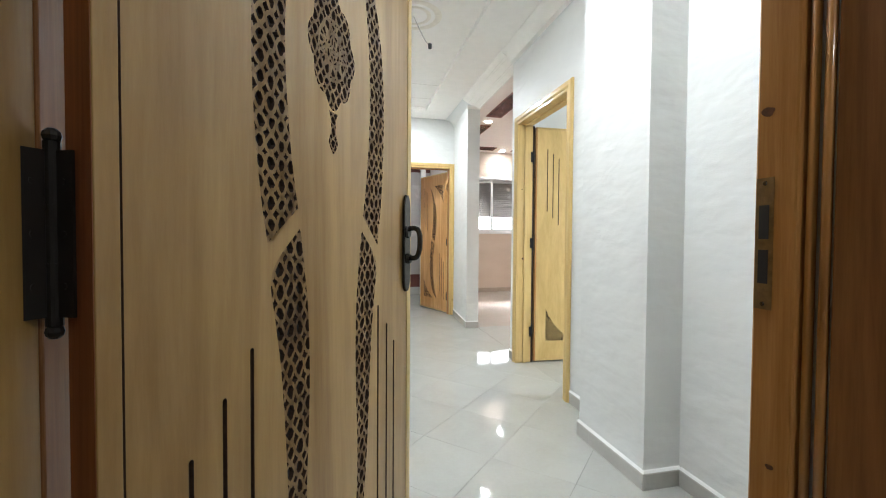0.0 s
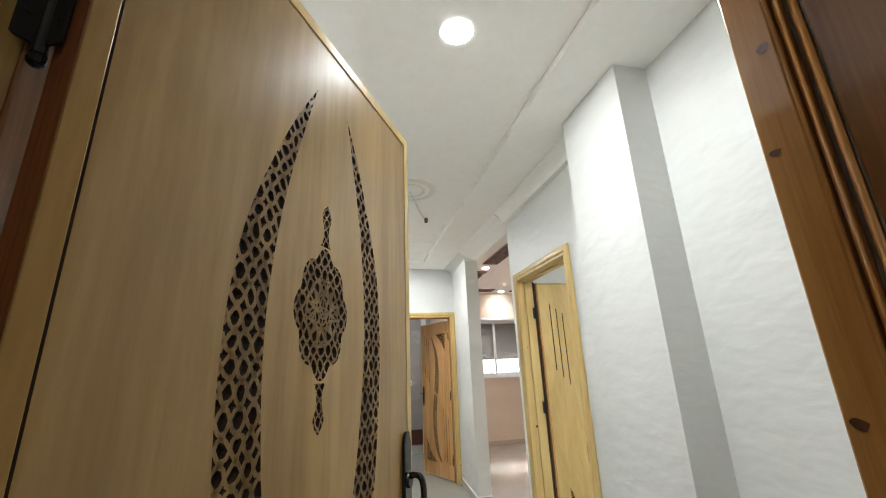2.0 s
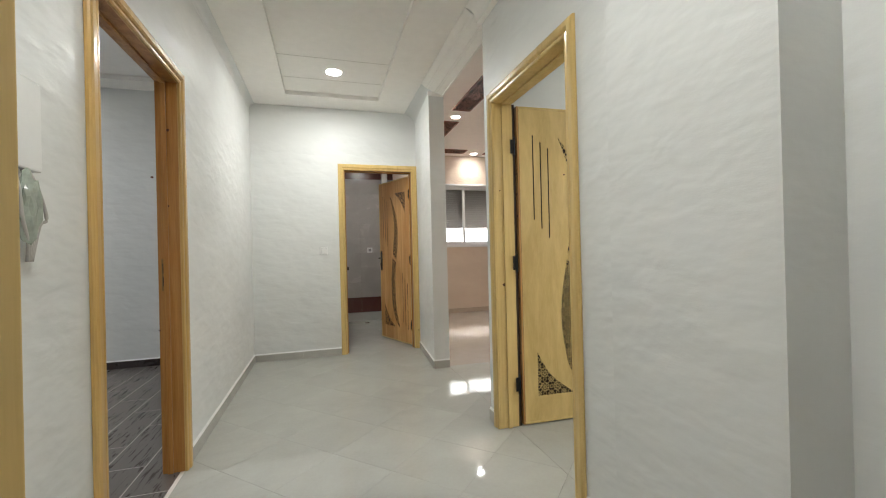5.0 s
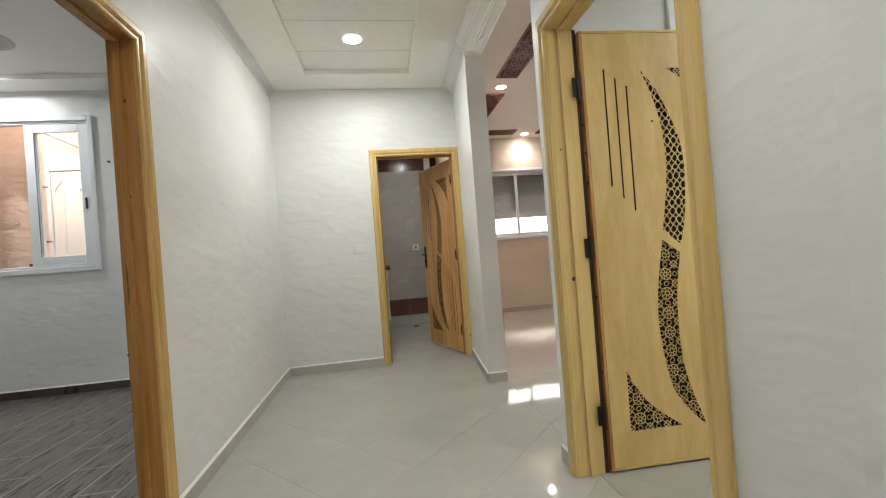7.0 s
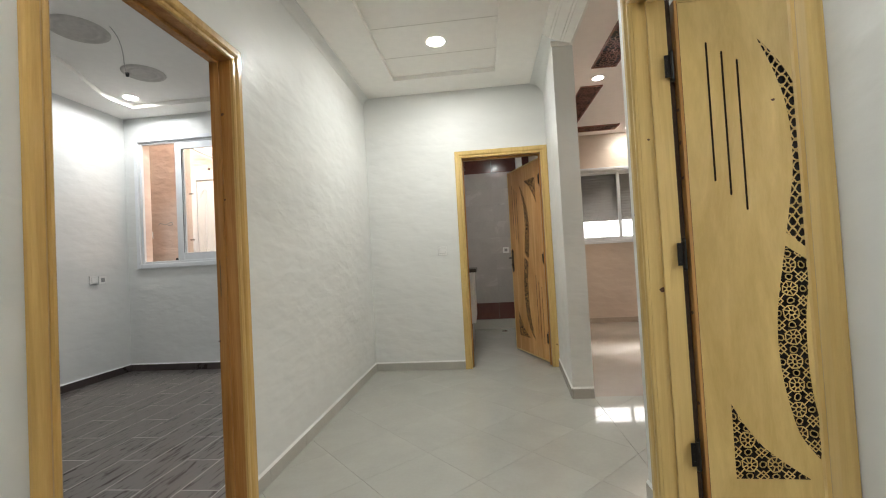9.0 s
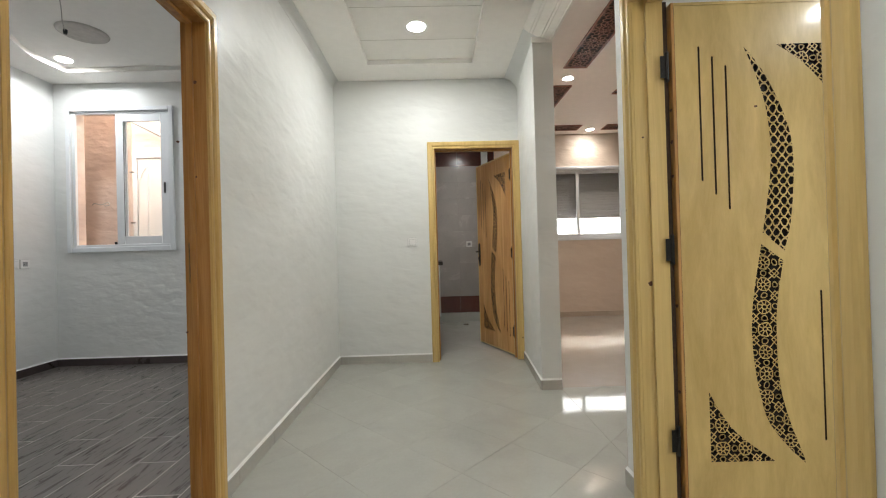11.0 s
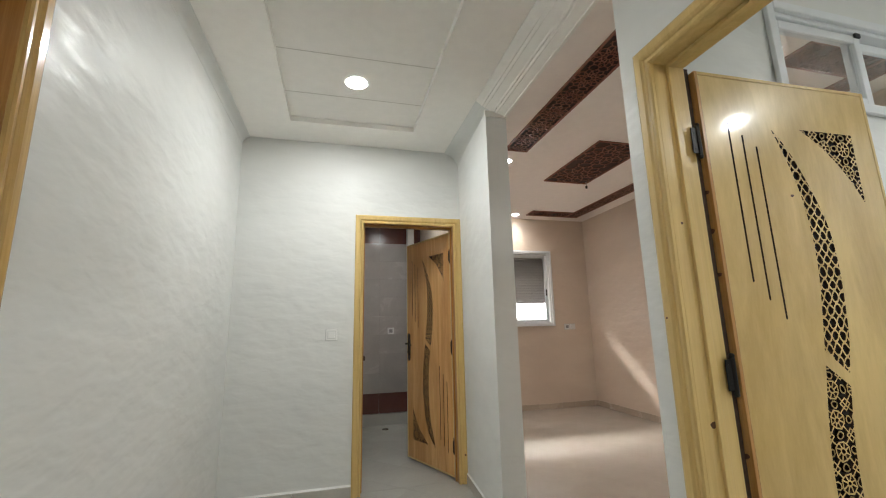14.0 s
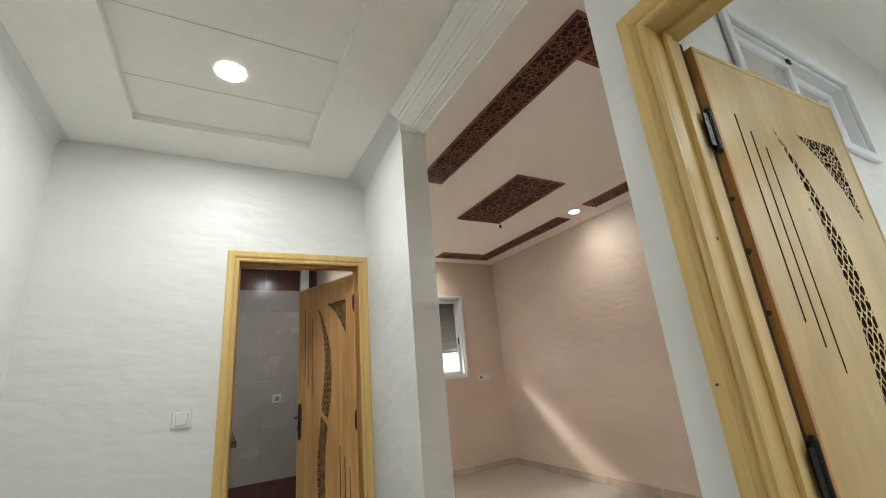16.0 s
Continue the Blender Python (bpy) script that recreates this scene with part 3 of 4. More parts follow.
def tube_part(name, path, radius, mat, parent, label="", per=5, sides=10, loose=False):
    pts = [Vector(p) for p in smooth_line([tuple(p) for p in path], per)]
    bm = bmesh.new()
    rings = []
    up = Vector((0.31, 0.17, 0.93)).normalized()
    for i, p in enumerate(pts):
        d = (pts[min(i + 1, len(pts) - 1)] - pts[max(i - 1, 0)]).normalized()
        a = d.cross(up).normalized()
        b = d.cross(a)
        r = radius(i / (len(pts) - 1)) if callable(radius) else radius
        rings.append([bm.verts.new(p + r * (math.cos(2 * math.pi * k / sides) * a + math.sin(2 * math.pi * k / sides) * b)) for k in range(sides)])
    for r0, r1 in zip(rings, rings[1:]):
        for k in range(sides):
            bm.faces.new((r0[k], r0[(k + 1) % sides], r1[(k + 1) % sides], r1[k]))
    bm.faces.new(rings[0][::-1])
    bm.faces.new(rings[-1])
    bmesh.ops.recalc_face_normals(bm, faces=bm.faces[:])
    if parent is None:
        return obj(name, bm, mat, True)
    return part(name, bm, mat, parent, label, True)


def leaf(name, m, w, h, holes, frets, face_mat, edge_mat, hinge_edge_mat, label, thick=0.04, lip=0.012, bar_mat=None, g=0.0015):
    """A door leaf: lippings, pierced front skin, dark backing, carved bars, plain back skin. Local x along the width, front at y = 0."""
    th = thing(name, m, label, "door")
    cube_part("edging", (0, lip, 0.0, thick, 0, h), hinge_edge_mat, th, 0.0012)
    cube_part("edging", (w - lip, w, 0.0, thick, 0, h), edge_mat, th, 0.0012)
    cube_part("edging", (lip, w - lip, 0.0, thick, 0, lip), edge_mat, th, 0.0012)
    cube_part("edging", (lip, w - lip, 0.0, thick, h - lip, h), edge_mat, th, 0.0012)
    part("front_panel", pierced_panel(lip + g, w - lip - g, lip + g, h - lip - g, holes, 0.0015, 0.0085), face_mat, th).data.materials.append(BURNT_AND_SHADE)
    cube_part("backing", (lip, w - lip, 0.0095, thick - 0.006, lip, h - lip), DARK, th)
    cube_part("back_panel", (lip + g, w - lip - g, thick - 0.006, thick - 0.0015, lip + g, h - lip - g), face_mat, th)
    for poly, kind, a, u0, v0, bar, stretch in frets:
        bm = bmesh.new()
        fretwork(bm, poly, kind, a, u0, v0, bar, 0.0016, 0.0094, stretch=stretch)
        part("fretwork", bm, bar_mat or face_mat, th, "carved openwork inlay").data.materials.append(BURNT_AND_SHADE)
    return th


# the inner doors' carved S, corner pieces and grooves
S_UP = smooth_line([(0.29, 1.857), (0.352, 1.775), (0.413, 1.653), (0.460, 1.520), (0.474, 1.40), (0.470, 1.28), (0.455, 1.14), (0.427, 1.023)]) + \
    smooth_line([(0.342, 1.098), (0.362, 1.215), (0.380, 1.34), (0.384, 1.46), (0.376, 1.57), (0.361, 1.651), (0.330, 1.755), (0.294, 1.846)])
S_LOW = smooth_line([(0.335, 1.05), (0.312, 0.93), (0.292, 0.80), (0.286, 0.68), (0.293, 0.562), (0.312, 0.44), (0.342, 0.332), (0.410, 0.235), (0.482, 0.162)]) + \
    smooth_line([(0.480, 0.178), (0.455, 0.25), (0.427, 0.327), (0.398, 0.44), (0.386, 0.559), (0.384, 0.69), (0.392, 0.819), (0.42, 0.983)])
TRI_TOP = smooth_line([(0.42, 1.865), (0.492, 1.815), (0.556, 1.755), (0.612, 1.685), (0.660, 1.603)], 4) + [(0.662, 1.864)]
TRI_LOW = smooth_line([(0.107, 0.454), (0.150, 0.372), (0.205, 0.296), (0.275, 0.235), (0.362, 0.172)], 4) + [(0.107, 0.172)]
GROOVES = [slot(0.108, 1.315, 1.865), slot(0.161, 1.257, 1.823), slot(0.214, 1.196, 1.785), slot(0.567, 0.25, 0.859), slot(0.622, 0.21, 0.795), slot(0.677, 0.168, 0.738)]
S_UP, S_LOW, TRI_TOP, TRI_LOW = [[(u, 0.17 + 0.991 * (v - 0.17)) for u, v in p] for p in (S_UP, S_LOW, TRI_TOP, TRI_LOW)]
GROOVES = [[(u, 0.17 + 0.991 * (v - 0.17)) for u, v in p] for p in GROOVES]
INNER_HOLES = [S_UP, S_LOW, TRI_TOP, TRI_LOW] + GROOVES
INNER_FRETS = [(S_UP, "weave", 0.032, 0.43, 1.36, 0.0066, 1.3), (S_LOW, "rosette", 0.090, 0.338, 0.70, 0.0052, 1.0),
               (TRI_TOP, "rosette", 0.090, 0.610, 1.790, 0.0056, 1.0), (TRI_LOW, "rosette", 0.090, 0.155, 0.226, 0.0056, 1.0)]

DW, DH = 0.767, 2.03
door_side = leaf("door_leaf", pose(1.592, 3.0660, 0.010, 0, 0, -1.7), DW, DH, INNER_HOLES, INNER_FRETS, PLY, PINE, PINE_EDGE,
                 "open varnished plywood door with carved S inlay and dark grooves")
for hz in (1.77, 1.03, 0.26):
    butt_hinge(door_side, -0.022, 0.000, hz, 0.098, STEEL, 0.026, (56, 180))
lever_handle(door_side, 0.742, 1.005, -0.0005, -1, BRONZE, 0.275)
for kz in (1.60, 1.47, 1.33, 0.80, 0.45):
    knot(door_side, -0.0005, 0.02, kz, 0.010, "x")
knot(door_side, 0.33, 0.0012, 1.60, 0.007, "y")

door_bath = leaf("door_leaf", Matrix(), DW - 0.04, DH - 0.01, [[(u * 0.948, v) for u, v in hl] for hl in INNER_HOLES],
                 [([(u * 0.948, v) for u, v in p], k, a, u0, v0, b, s) for p, k, a, u0, v0, b, s in INNER_FRETS], OAK, PINE, PINE,
                 "half-open glossy orange-brown door with carved S inlay", bar_mat=OAK)
# hinge on the far jamb; the leaf swings into the bathroom
BW = DW - 0.04
ANG = 68.0
hx, hy = BD1 - 0.004, YE + 0.10
door_bath.matrix_world = pose(hx, hy, 0.010, 0, 0, -(ANG)) @ pose(-BW, 0, 0)
for hz in (1.80, 1.02, 0.24):
    butt_hinge(door_bath, BW + 0.010, -0.008, hz, 0.10, STEEL, 0.028, (115, 300))
lever_handle(door_bath, 0.045, 1.005, -0.0005, 1, BRONZE, 0.26)

# entrance leaf
MID = 0.4515


def mirrored(pts):
    return [(2 * MID - u, v) for u, v in pts][::-1]


E_UP = smooth_line([(0.380, 1.872), (0.322, 1.77), (0.268, 1.65), (0.230, 1.54), (0.214, 1.43), (0.212, 1.33), (0.219, 1.22), (0.232, 1.12), (0.246, 1.052)]) + \
    smooth_line([(0.319, 1.118), (0.303, 1.20), (0.293, 1.28), (0.287, 1.36), (0.288, 1.45), (0.300, 1.56), (0.322, 1.67), (0.350, 1.77), (0.376, 1.862)])
E_LOW = smooth_line([(0.323, 1.082), (0.255, 1.012), (0.262, 0.93), (0.275, 0.85), (0.286, 0.73), (0.294, 0.61), (0.310, 0.48), (0.336, 0.34), (0.385, 0.190)]) + \
    smooth_line([(0.378, 0.225), (0.360, 0.35), (0.348, 0.47), (0.343, 0.60), (0.349, 0.72), (0.352, 0.83), (0.346, 0.95), (0.326, 1.078)])
E_UP, E_LOW = [[(u * 1.002, v) for u, v in p] for p in (E_UP, E_LOW)]
MED = []
for i in range(72):
    a = 2 * math.pi * i / 72
    lobes = 1 + 0.16 * abs(math.cos(4 * a)) ** 0.8 - 0.05
    lobes /= (abs(math.cos(a)) ** 1.7 + abs(math.sin(a)) ** 1.7) ** (1 / 1.7)
    MED.append((0.431 + 0.075 * lobes * math.cos(a), 1.436 + 0.106 * lobes * math.sin(a)))


def finial(sign, z0, z1):
    d = z1 - z0
    half = [(0.016, 0.0), (0.009, 0.16), (0.0075, 0.40), (0.010, 0.50), (0.014, 0.62), (0.016, 0.74), (0.010, 0.88), (0.001, 1.0)]
    return [(0.431 + w, z0 + d * t) for w, t in half] + [(0.431 - w, z0 + d * t) for w, t in half[::-1]]


FIN_T, FIN_B = finial(1, 1.557, 1.640), finial(-1, 1.315, 1.234)
E_SLOTS = [slot(0.107, 0.25, 0.788), slot(0.160, 0.22, 0.846), slot(0.211, 0.19, 0.903), slot(0.632, 0.19, 0.903), slot(0.682, 0.22, 0.848), slot(0.727, 0.25, 0.794)]


def taller(pts):
    return [(1.034 * u, 1.15 + 1.04 * (v - 1.15)) for u, v in pts]


E_UP, E_LOW, MED, FIN_T, FIN_B = [taller(p) for p in (E_UP, E_LOW, MED, FIN_T, FIN_B)]
E_SLOTS = [taller(p) for p in E_SLOTS]
E_SHAPES = [E_UP, mirrored(E_UP), E_LOW, mirrored(E_LOW), MED]
door_front = leaf("entrance_door", pose(-0.2255, 0.288, 0.008, 0, 0, 60.0), 0.873, 2.052, E_SHAPES + [FIN_T, FIN_B] + E_SLOTS,
                  [(E_UP, "weave", 0.0245, 0.262, 1.40, 0.0078, 1.35), (mirrored(E_UP), "weave", 0.0245, 0.641, 1.40, 0.0078, 1.35),
                   (E_LOW, "weave", 0.026, 0.335, 0.70, 0.0074, 1.4), (mirrored(E_LOW), "weave", 0.026, 0.568, 0.70, 0.0074, 1.4),
                   (MED, "weave", 0.0215, 0.4457, 1.4474, 0.0056, 1.3), (MED[::1], "medal", 0.30, 0.4457, 1.4474, 0.0060, 1.25), (FIN_T, "weave", 0.018, 0.4457, 1.61, 0.004, 1.3), (FIN_B, "weave", 0.018, 0.4457, 1.27, 0.004, 1.3)],
                  PLY_PALE, PINE, PLY_PALE, "open pale okoume entrance door with carved openwork crescents and medallion", lip=0.026, g=0.0032,
                  bar_mat=mat_wood("scorched_okoume", (0.15, 0.080, 0.028), (0.36, 0.225, 0.080), 0.4, (20, 20, 6), 0.3, seed=9.0))
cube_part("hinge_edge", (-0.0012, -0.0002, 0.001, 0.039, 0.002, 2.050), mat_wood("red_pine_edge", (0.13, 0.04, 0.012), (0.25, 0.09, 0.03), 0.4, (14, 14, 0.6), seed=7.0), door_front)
for hz in (1.75, 1.066, 0.30):
    butt_hinge(door_front, -0.010, 0.044, hz, 0.19, STEEL, 0.027, (-84, 176))
lever_handle(door_front, 0.826, 1.050, -0.0005, 1, mat_plain("black_bronze", (0.050, 0.046, 0.040), 0.16, 0.85, 0.3, 60), 0.285, pull=True)

# entrance frame: stepped lining round the opening
frame_front = thing("door_frame", pose(0, 0, 0), "dark varnished stepped pine entrance door frame", "door frame")
H0 = 2.078
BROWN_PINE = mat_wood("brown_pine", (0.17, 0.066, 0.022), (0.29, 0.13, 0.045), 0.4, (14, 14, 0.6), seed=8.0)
cube_part("jamb", (-0.36, -0.2815, -0.02, 0.300, 0, H0), PLY_PALE, frame_front, 0.002)
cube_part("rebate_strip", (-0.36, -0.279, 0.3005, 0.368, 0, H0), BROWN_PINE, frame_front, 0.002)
# right jamb: the deeper brown also carries the shade it stands in
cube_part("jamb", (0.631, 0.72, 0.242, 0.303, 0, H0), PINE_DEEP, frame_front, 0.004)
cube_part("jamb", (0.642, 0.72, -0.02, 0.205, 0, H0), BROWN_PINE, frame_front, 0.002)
for y0 in (0.206, 0.224):
    bm = bmesh.new()
    bmesh.ops.create_cone(bm, cap_ends=True, segments=16, radius1=0.006, radius2=0.006, depth=H0, matrix=pose(0.6445, y0 + 0.009, H0 / 2))
    part("bead", bm, PINE_DEEP, frame_front, smooth=True)
cube_part("head_jamb", (-0.36, 0.72, -0.02, 0.303, H0 + 0.0005, H0 + 0.06), PINE_DEEP, frame_front, 0.003)
for kz, ky, kr in ((1.262, 0.285, 0.010), (0.74, 0.27, 0.006), (1.78, 0.26, 0.009), (1.62, 0.285, 0.008)):
    knot(frame_front, 0.6305, ky, kz, kr, "x")
strike_plate(pose(0.6295, 0.286, 1.068, 0, 0, 0), "brass strike plate let into the entrance frame", 0.026, 0.195, 0.05)

# ---- skirtings ----
PROFILE = [(0, 0), (0.011, 0), (0.011, 0.068), (0.009, 0.072), (0, 0.072)]
CAP = [(0, 0.0725), (0.0095, 0.0725), (0.004, 0.080), (0, 0.084)]


def skirting(name, a, b, mat, cap=True, label="beige tile skirting with a white joint on top"):
    """A strip along the wall from a to b; its face is to the left of that way."""
    a, b = Vector((*a, 0)), Vector((*b, 0))
    d = (b - a).normalized()
    n = Vector((-d.y, d.x, 0))
    bm = bmesh.new()
    length = (b - a).length
    k = 0.0
    while k < length - 0.02:
        e = min(length, k + 0.405)
        p0, p1 = a + d * (k + 0.0008), a + d * (e - 0.0008)
        sweep_profile(bm, PROFILE, lambda p, q: p0 + n * p + Vector((0, 0, q)), lambda p, q: p1 + n * p + Vector((0, 0, q)))
        k = e
    structure(name, bm, mat, label, "skirting")
    if cap:
        bm = bmesh.new()
        sweep_profile(bm, CAP, lambda p, q: a + n * p + Vector((0, 0, q)), lambda p, q: b + n * p + Vector((0, 0, q)))
        structure("trim", bm, WHITE, "white filler bead along the skirting", "trim")


CW = 0.070
skirting("baseboard", (XL, LD0 - CW), (XL, YF), SKIRT)
skirting("baseboard", (XL, YE), (XL, LD1 + CW), SKIRT)
skirting("baseboard", (BD0 - CW, YE), (XL + 0.011, YE), SKIRT)
skirting("baseboard", (1.3885, 4.495 - 0.011), (1.4510, YE - 0.022), SKIRT)
skirting("baseboard", (1.540, 4.495), (1.389, 4.495), SKIRT)
skirting("baseboard", (XR, RD1 + CW), (XR, 3.232 + 0.011), SKIRT)
skirting("baseboard", (XR, 1.790), (XR, RD0 - CW), SKIRT)
skirting("baseboard", (1.258, 1.290 - 0.011), (1.258, 1.790 + 0.011), SKIRT)
skirting("baseboard", (XR, 1.290), (1.258, 1.290), SKIRT)
skirting("baseboard", (XR, YF), (XR, 1.279), SKIRT)
skirting("baseboard", (XR + T, 3.232), (XR + 0.001, 3.232), SKIRT)
for a, b in (((KX, KY1), (KX, KY0)), ((XL - T, KY1), (KX + 0.011, KY1))):
    skirting("baseboard", a, b, SKIRT_DARK, True, "dark brown tile skirting with a white joint on top")
for a, b in (((SX, SY1), (1.6, SY1)), ((SX, SY0), (SX, SY1 - 0.011))):
    skirting("baseboard", a, b, SKIRT_SALON, False, "warm beige tile skirting in the salon")

# ---- ceiling mouldings ----


def cove(name, x_wall, x_in, y0, y1, z_top, z_low, label, mat=None):
    """A hollow moulding between wall and ceiling along y."""
    pts = [(x_wall, z_top), (x_in, z_top), (x_in, z_top - 0.006)]
    for i in range(1, 9):
        a = math.pi / 2 * i / 8
        pts.append((x_in + (x_wall - x_in) * math.sin(a) * 0.96, z_top - 0.008 - (z_top - 0.008 - z_low) * (1 - math.cos(a))))
    pts.append((x_wall, z_low))
    bm = bmesh.new()
    sweep_profile(bm, pts, lambda p, q: (p, y0, q), lambda p, q: (p, y1, q))
    return structure(name, bm, mat or CEIL, label, "moulding")


cove("trim", 1.4025, 1.325, 1.790, 3.232, HALL_Z - 0.001, BEAM_Z, "white plaster cove along the hall wall")
cove("trim", 1.462, 1.325, 4.4945, YE, HALL_Z - 0.001, 2.56, "white plaster cove over the wall end", WALL)
structure("trim", boxes((1.4027, XR, 1.790, 3.232, BEAM_Z, HALL_Z - 0.001)), CEIL, "white plaster ledge carrying the cove along the hall wall", "moulding")
cove("trim", XL, XL + 0.055, YF, YE, HALL_Z - 0.001, 2.67, "white plaster cove along the hall wall", WALL)
# sloping soffit over the salon opening, run with fine reeds
reeds = [(1.541, HALL_Z - 0.001), (1.325, HALL_Z - 0.001), (1.325, HALL_Z - 0.008)]


def soffit_z(x):
    return BEAM_Z + (HALL_Z - 0.018 - BEAM_Z) * (max(0.0, 1.541 - x) / 0.204) ** 1.5


for k in range(9):
    x = 1.337 + k * 0.020
    drop = 0.0035 if k in (1, 2, 5, 6) else 0.0
    reeds += [(x, soffit_z(x)), (x + 0.004, soffit_z(x + 0.004) - drop), (x + 0.010, soffit_z(x + 0.010) - drop), (x + 0.014, soffit_z(x + 0.014))]
reeds += [(1.520, BEAM_Z + 0.003), (1.522, BEAM_Z - 0.004), (1.541, BEAM_Z - 0.004)]
bm = bmesh.new()
sweep_profile(bm, reeds, lambda p, q: (p, 3.233, q), lambda p, q: (p, 4.494, q))
structure("trim", bm, CEIL, "sloping plaster soffit with fine reeds over the salon opening", "moulding")
# flat cap where the soffit lands on the wall end
structure("trim", boxes((1.380, 1.543, 4.484, 4.4935, BEAM_Z - 0.010, BEAM_Z + 0.03)), CEIL, "small plaster cap on the wall end", "moulding")
# board joints in the tray
bm = boxes(*[(TX0 + 0.002, TX1 - 0.002, y - 0.0025, y + 0.0025, TRAY_Z - 0.0016, TRAY_Z + 0.004) for y in (4.272, 4.712)])
structure("trim", bm, mat_plain("ceiling_joint", (0.68, 0.65, 0.60), 0.8), "filled board joints across the tray", "trim")

# ---- lamps and fittings on the ceilings ----


def turned(bm, prof, x, y, z, n):
    rings = [[bm.verts.new((x + p * math.cos(2 * math.pi * k / n), y + p * math.sin(2 * math.pi * k / n), z + q)) for k in range(n)] for p, q in prof]
    for a, b in zip(rings, rings[1:]):
        for k in range(n):
            bm.faces.new((a[k], a[(k + 1) % n], b[(k + 1) % n], b[k]))


def recessed_spot(x, y, z, r, label, group):
    th = thing("ceiling_spot", pose(x, y, z), label, "spotlight", group)
    bm = bmesh.new()
    n = 28
    prof = [(r * 0.93, -0.001), (r * 0.95, -0.003), (r * 0.98, -0.0035), (r * 1.01, -0.002), (r * 1.02, 0.0)]
    rings = [[bm.verts.new((p * math.cos(2 * math.pi * k / n), p * math.sin(2 * math.pi * k / n), q)) for k in range(n)] for p, q in prof]
    for a, b in zip(rings, rings[1:]):
        for k in range(n):
            bm.faces.new((a[k], a[(k + 1) % n], b[(k + 1) % n], b[k]))
    bmesh.ops.recalc_face_normals(bm, faces=bm.faces[:])
    part("bezel", bm, PLASTIC, th, smooth=True)
    bm = bmesh.new()
    turned(bm, [(r * 0.93, -0.0015), (r * 0.45, -0.0022), (0.001, -0.0025)], 0, 0, 0, n)
    bmesh.ops.recalc_face_normals(bm, faces=bm.faces[:])
    part("lens", bm, LAMP, th, "lit round lens")
    return th


for x, y in ((0.515, 4.525), (0.475, 1.27)):
    recessed_spot(x, y, TRAY_Z - 0.001, 0.072, "lit round recessed ceiling spot in the hall tray", "hall spots")
for x, y in ((2.054, 5.667), (2.99, 7.52), (3.897, 5.58), (3.009, 3.737)):
    recessed_spot(x, y, SZ - 0.001, 0.053, "lit round recessed spot between carved salon ceiling strips", "salon spots")
for x, y in ((-2.76, 5.24), (-1.2, 3.2)):
    recessed_spot(x, y, KZ + 0.044, 0.066, "lit round recessed spot in the plank room", "plank room spots")
recessed_spot(1.05, 6.4, 2.679, 0.05, "small lit recessed spot in the bathroom", "bathroom spots")
recessed_spot(3.6, 1.45, 2.899, 0.058, "lit recessed spot in the side room", "side room spots")


def ceiling_rose(x, y, z, r, label, mat, flat=False):
    bm = bmesh.new()
    n = 48
    if flat:  # two thin rings stuck to the ceiling
        profs = [[(r * c - w, 0.0), (r * c - w * 0.6, -0.004), (r * c, -0.006), (r * c + w * 0.6, -0.004), (r * c + w, 0.0)] for c, w in ((0.56, 0.016), (0.90, 0.026))]
    else:
        profs = [[(0.001, -0.004), (r * 0.55, -0.004), (r * 0.60, -0.009), (r * 0.66, -0.004), (r * 0.78, -0.004), (r * 0.84, -0.012), (r * 0.93, -0.013), (r, -0.006), (r * 1.02, 0.0)]]
    for prof in profs:
        turned(bm, prof, x, y, z, n)
    bmesh.ops.recalc_face_normals(bm, faces=bm.faces[:])
    return tagged(obj("ceiling_rose", bm, mat, True), label, "ceiling rose")


def bare_cord(path, label, r=0.0028):
    th = thing("hanging_cord", pose(*path[0]), label, "cable")
    o = Vector(path[0])
    tube_part("cord", [tuple(Vector(p) - o) for p in path], r, CABLE, th)
    bm = bmesh.new()
    e = Vector(path[-1]) - o
    bmesh.ops.create_cone(bm, cap_ends=True, segments=14, radius1=0.011, radius2=0.013, depth=0.03, matrix=Matrix.Translation(e))
    part("connector", bm, BLACK, th)
    return th


ROSE = mat_plain("plaster_rose", (0.85, 0.81, 0.715), 0.7, var=0.06, scale=30)
ceiling_rose(0.50, 2.93, TRAY_Z, 0.21, "round cream plaster ceiling rose in the hall", ROSE, True)
bare_cord([(0.50, 2.93, TRAY_Z - 0.004), (0.505, 2.86, 2.70), (0.515, 2.74, 2.58), (0.53, 2.60, 2.44), (0.545, 2.50, 2.355)], "thin bare lamp cord hanging from the ceiling rose")
GREYROSE = mat_plain("grey_plaster_rose", (0.58, 0.55, 0.51), 0.7, var=0.08, scale=30)
ceiling_rose(-2.21, 4.80, KZ + 0.045, 0.17, "round grey plaster ceiling rose in the plank room", GREYROSE)
ceiling_rose(-2.11, 4.10, KZ + 0.045, 0.19, "round grey plaster ceiling rose in the plank room", GREYROSE)
bare_cord([(-1.86, 4.11, KZ + 0.045), (-1.83, 4.14, 2.86), (-1.85, 4.20, 2.79), (-1.92, 4.29, 2.72), (-1.95, 4.345, 2.68)], "thin bare lamp cord hanging in the plank room")


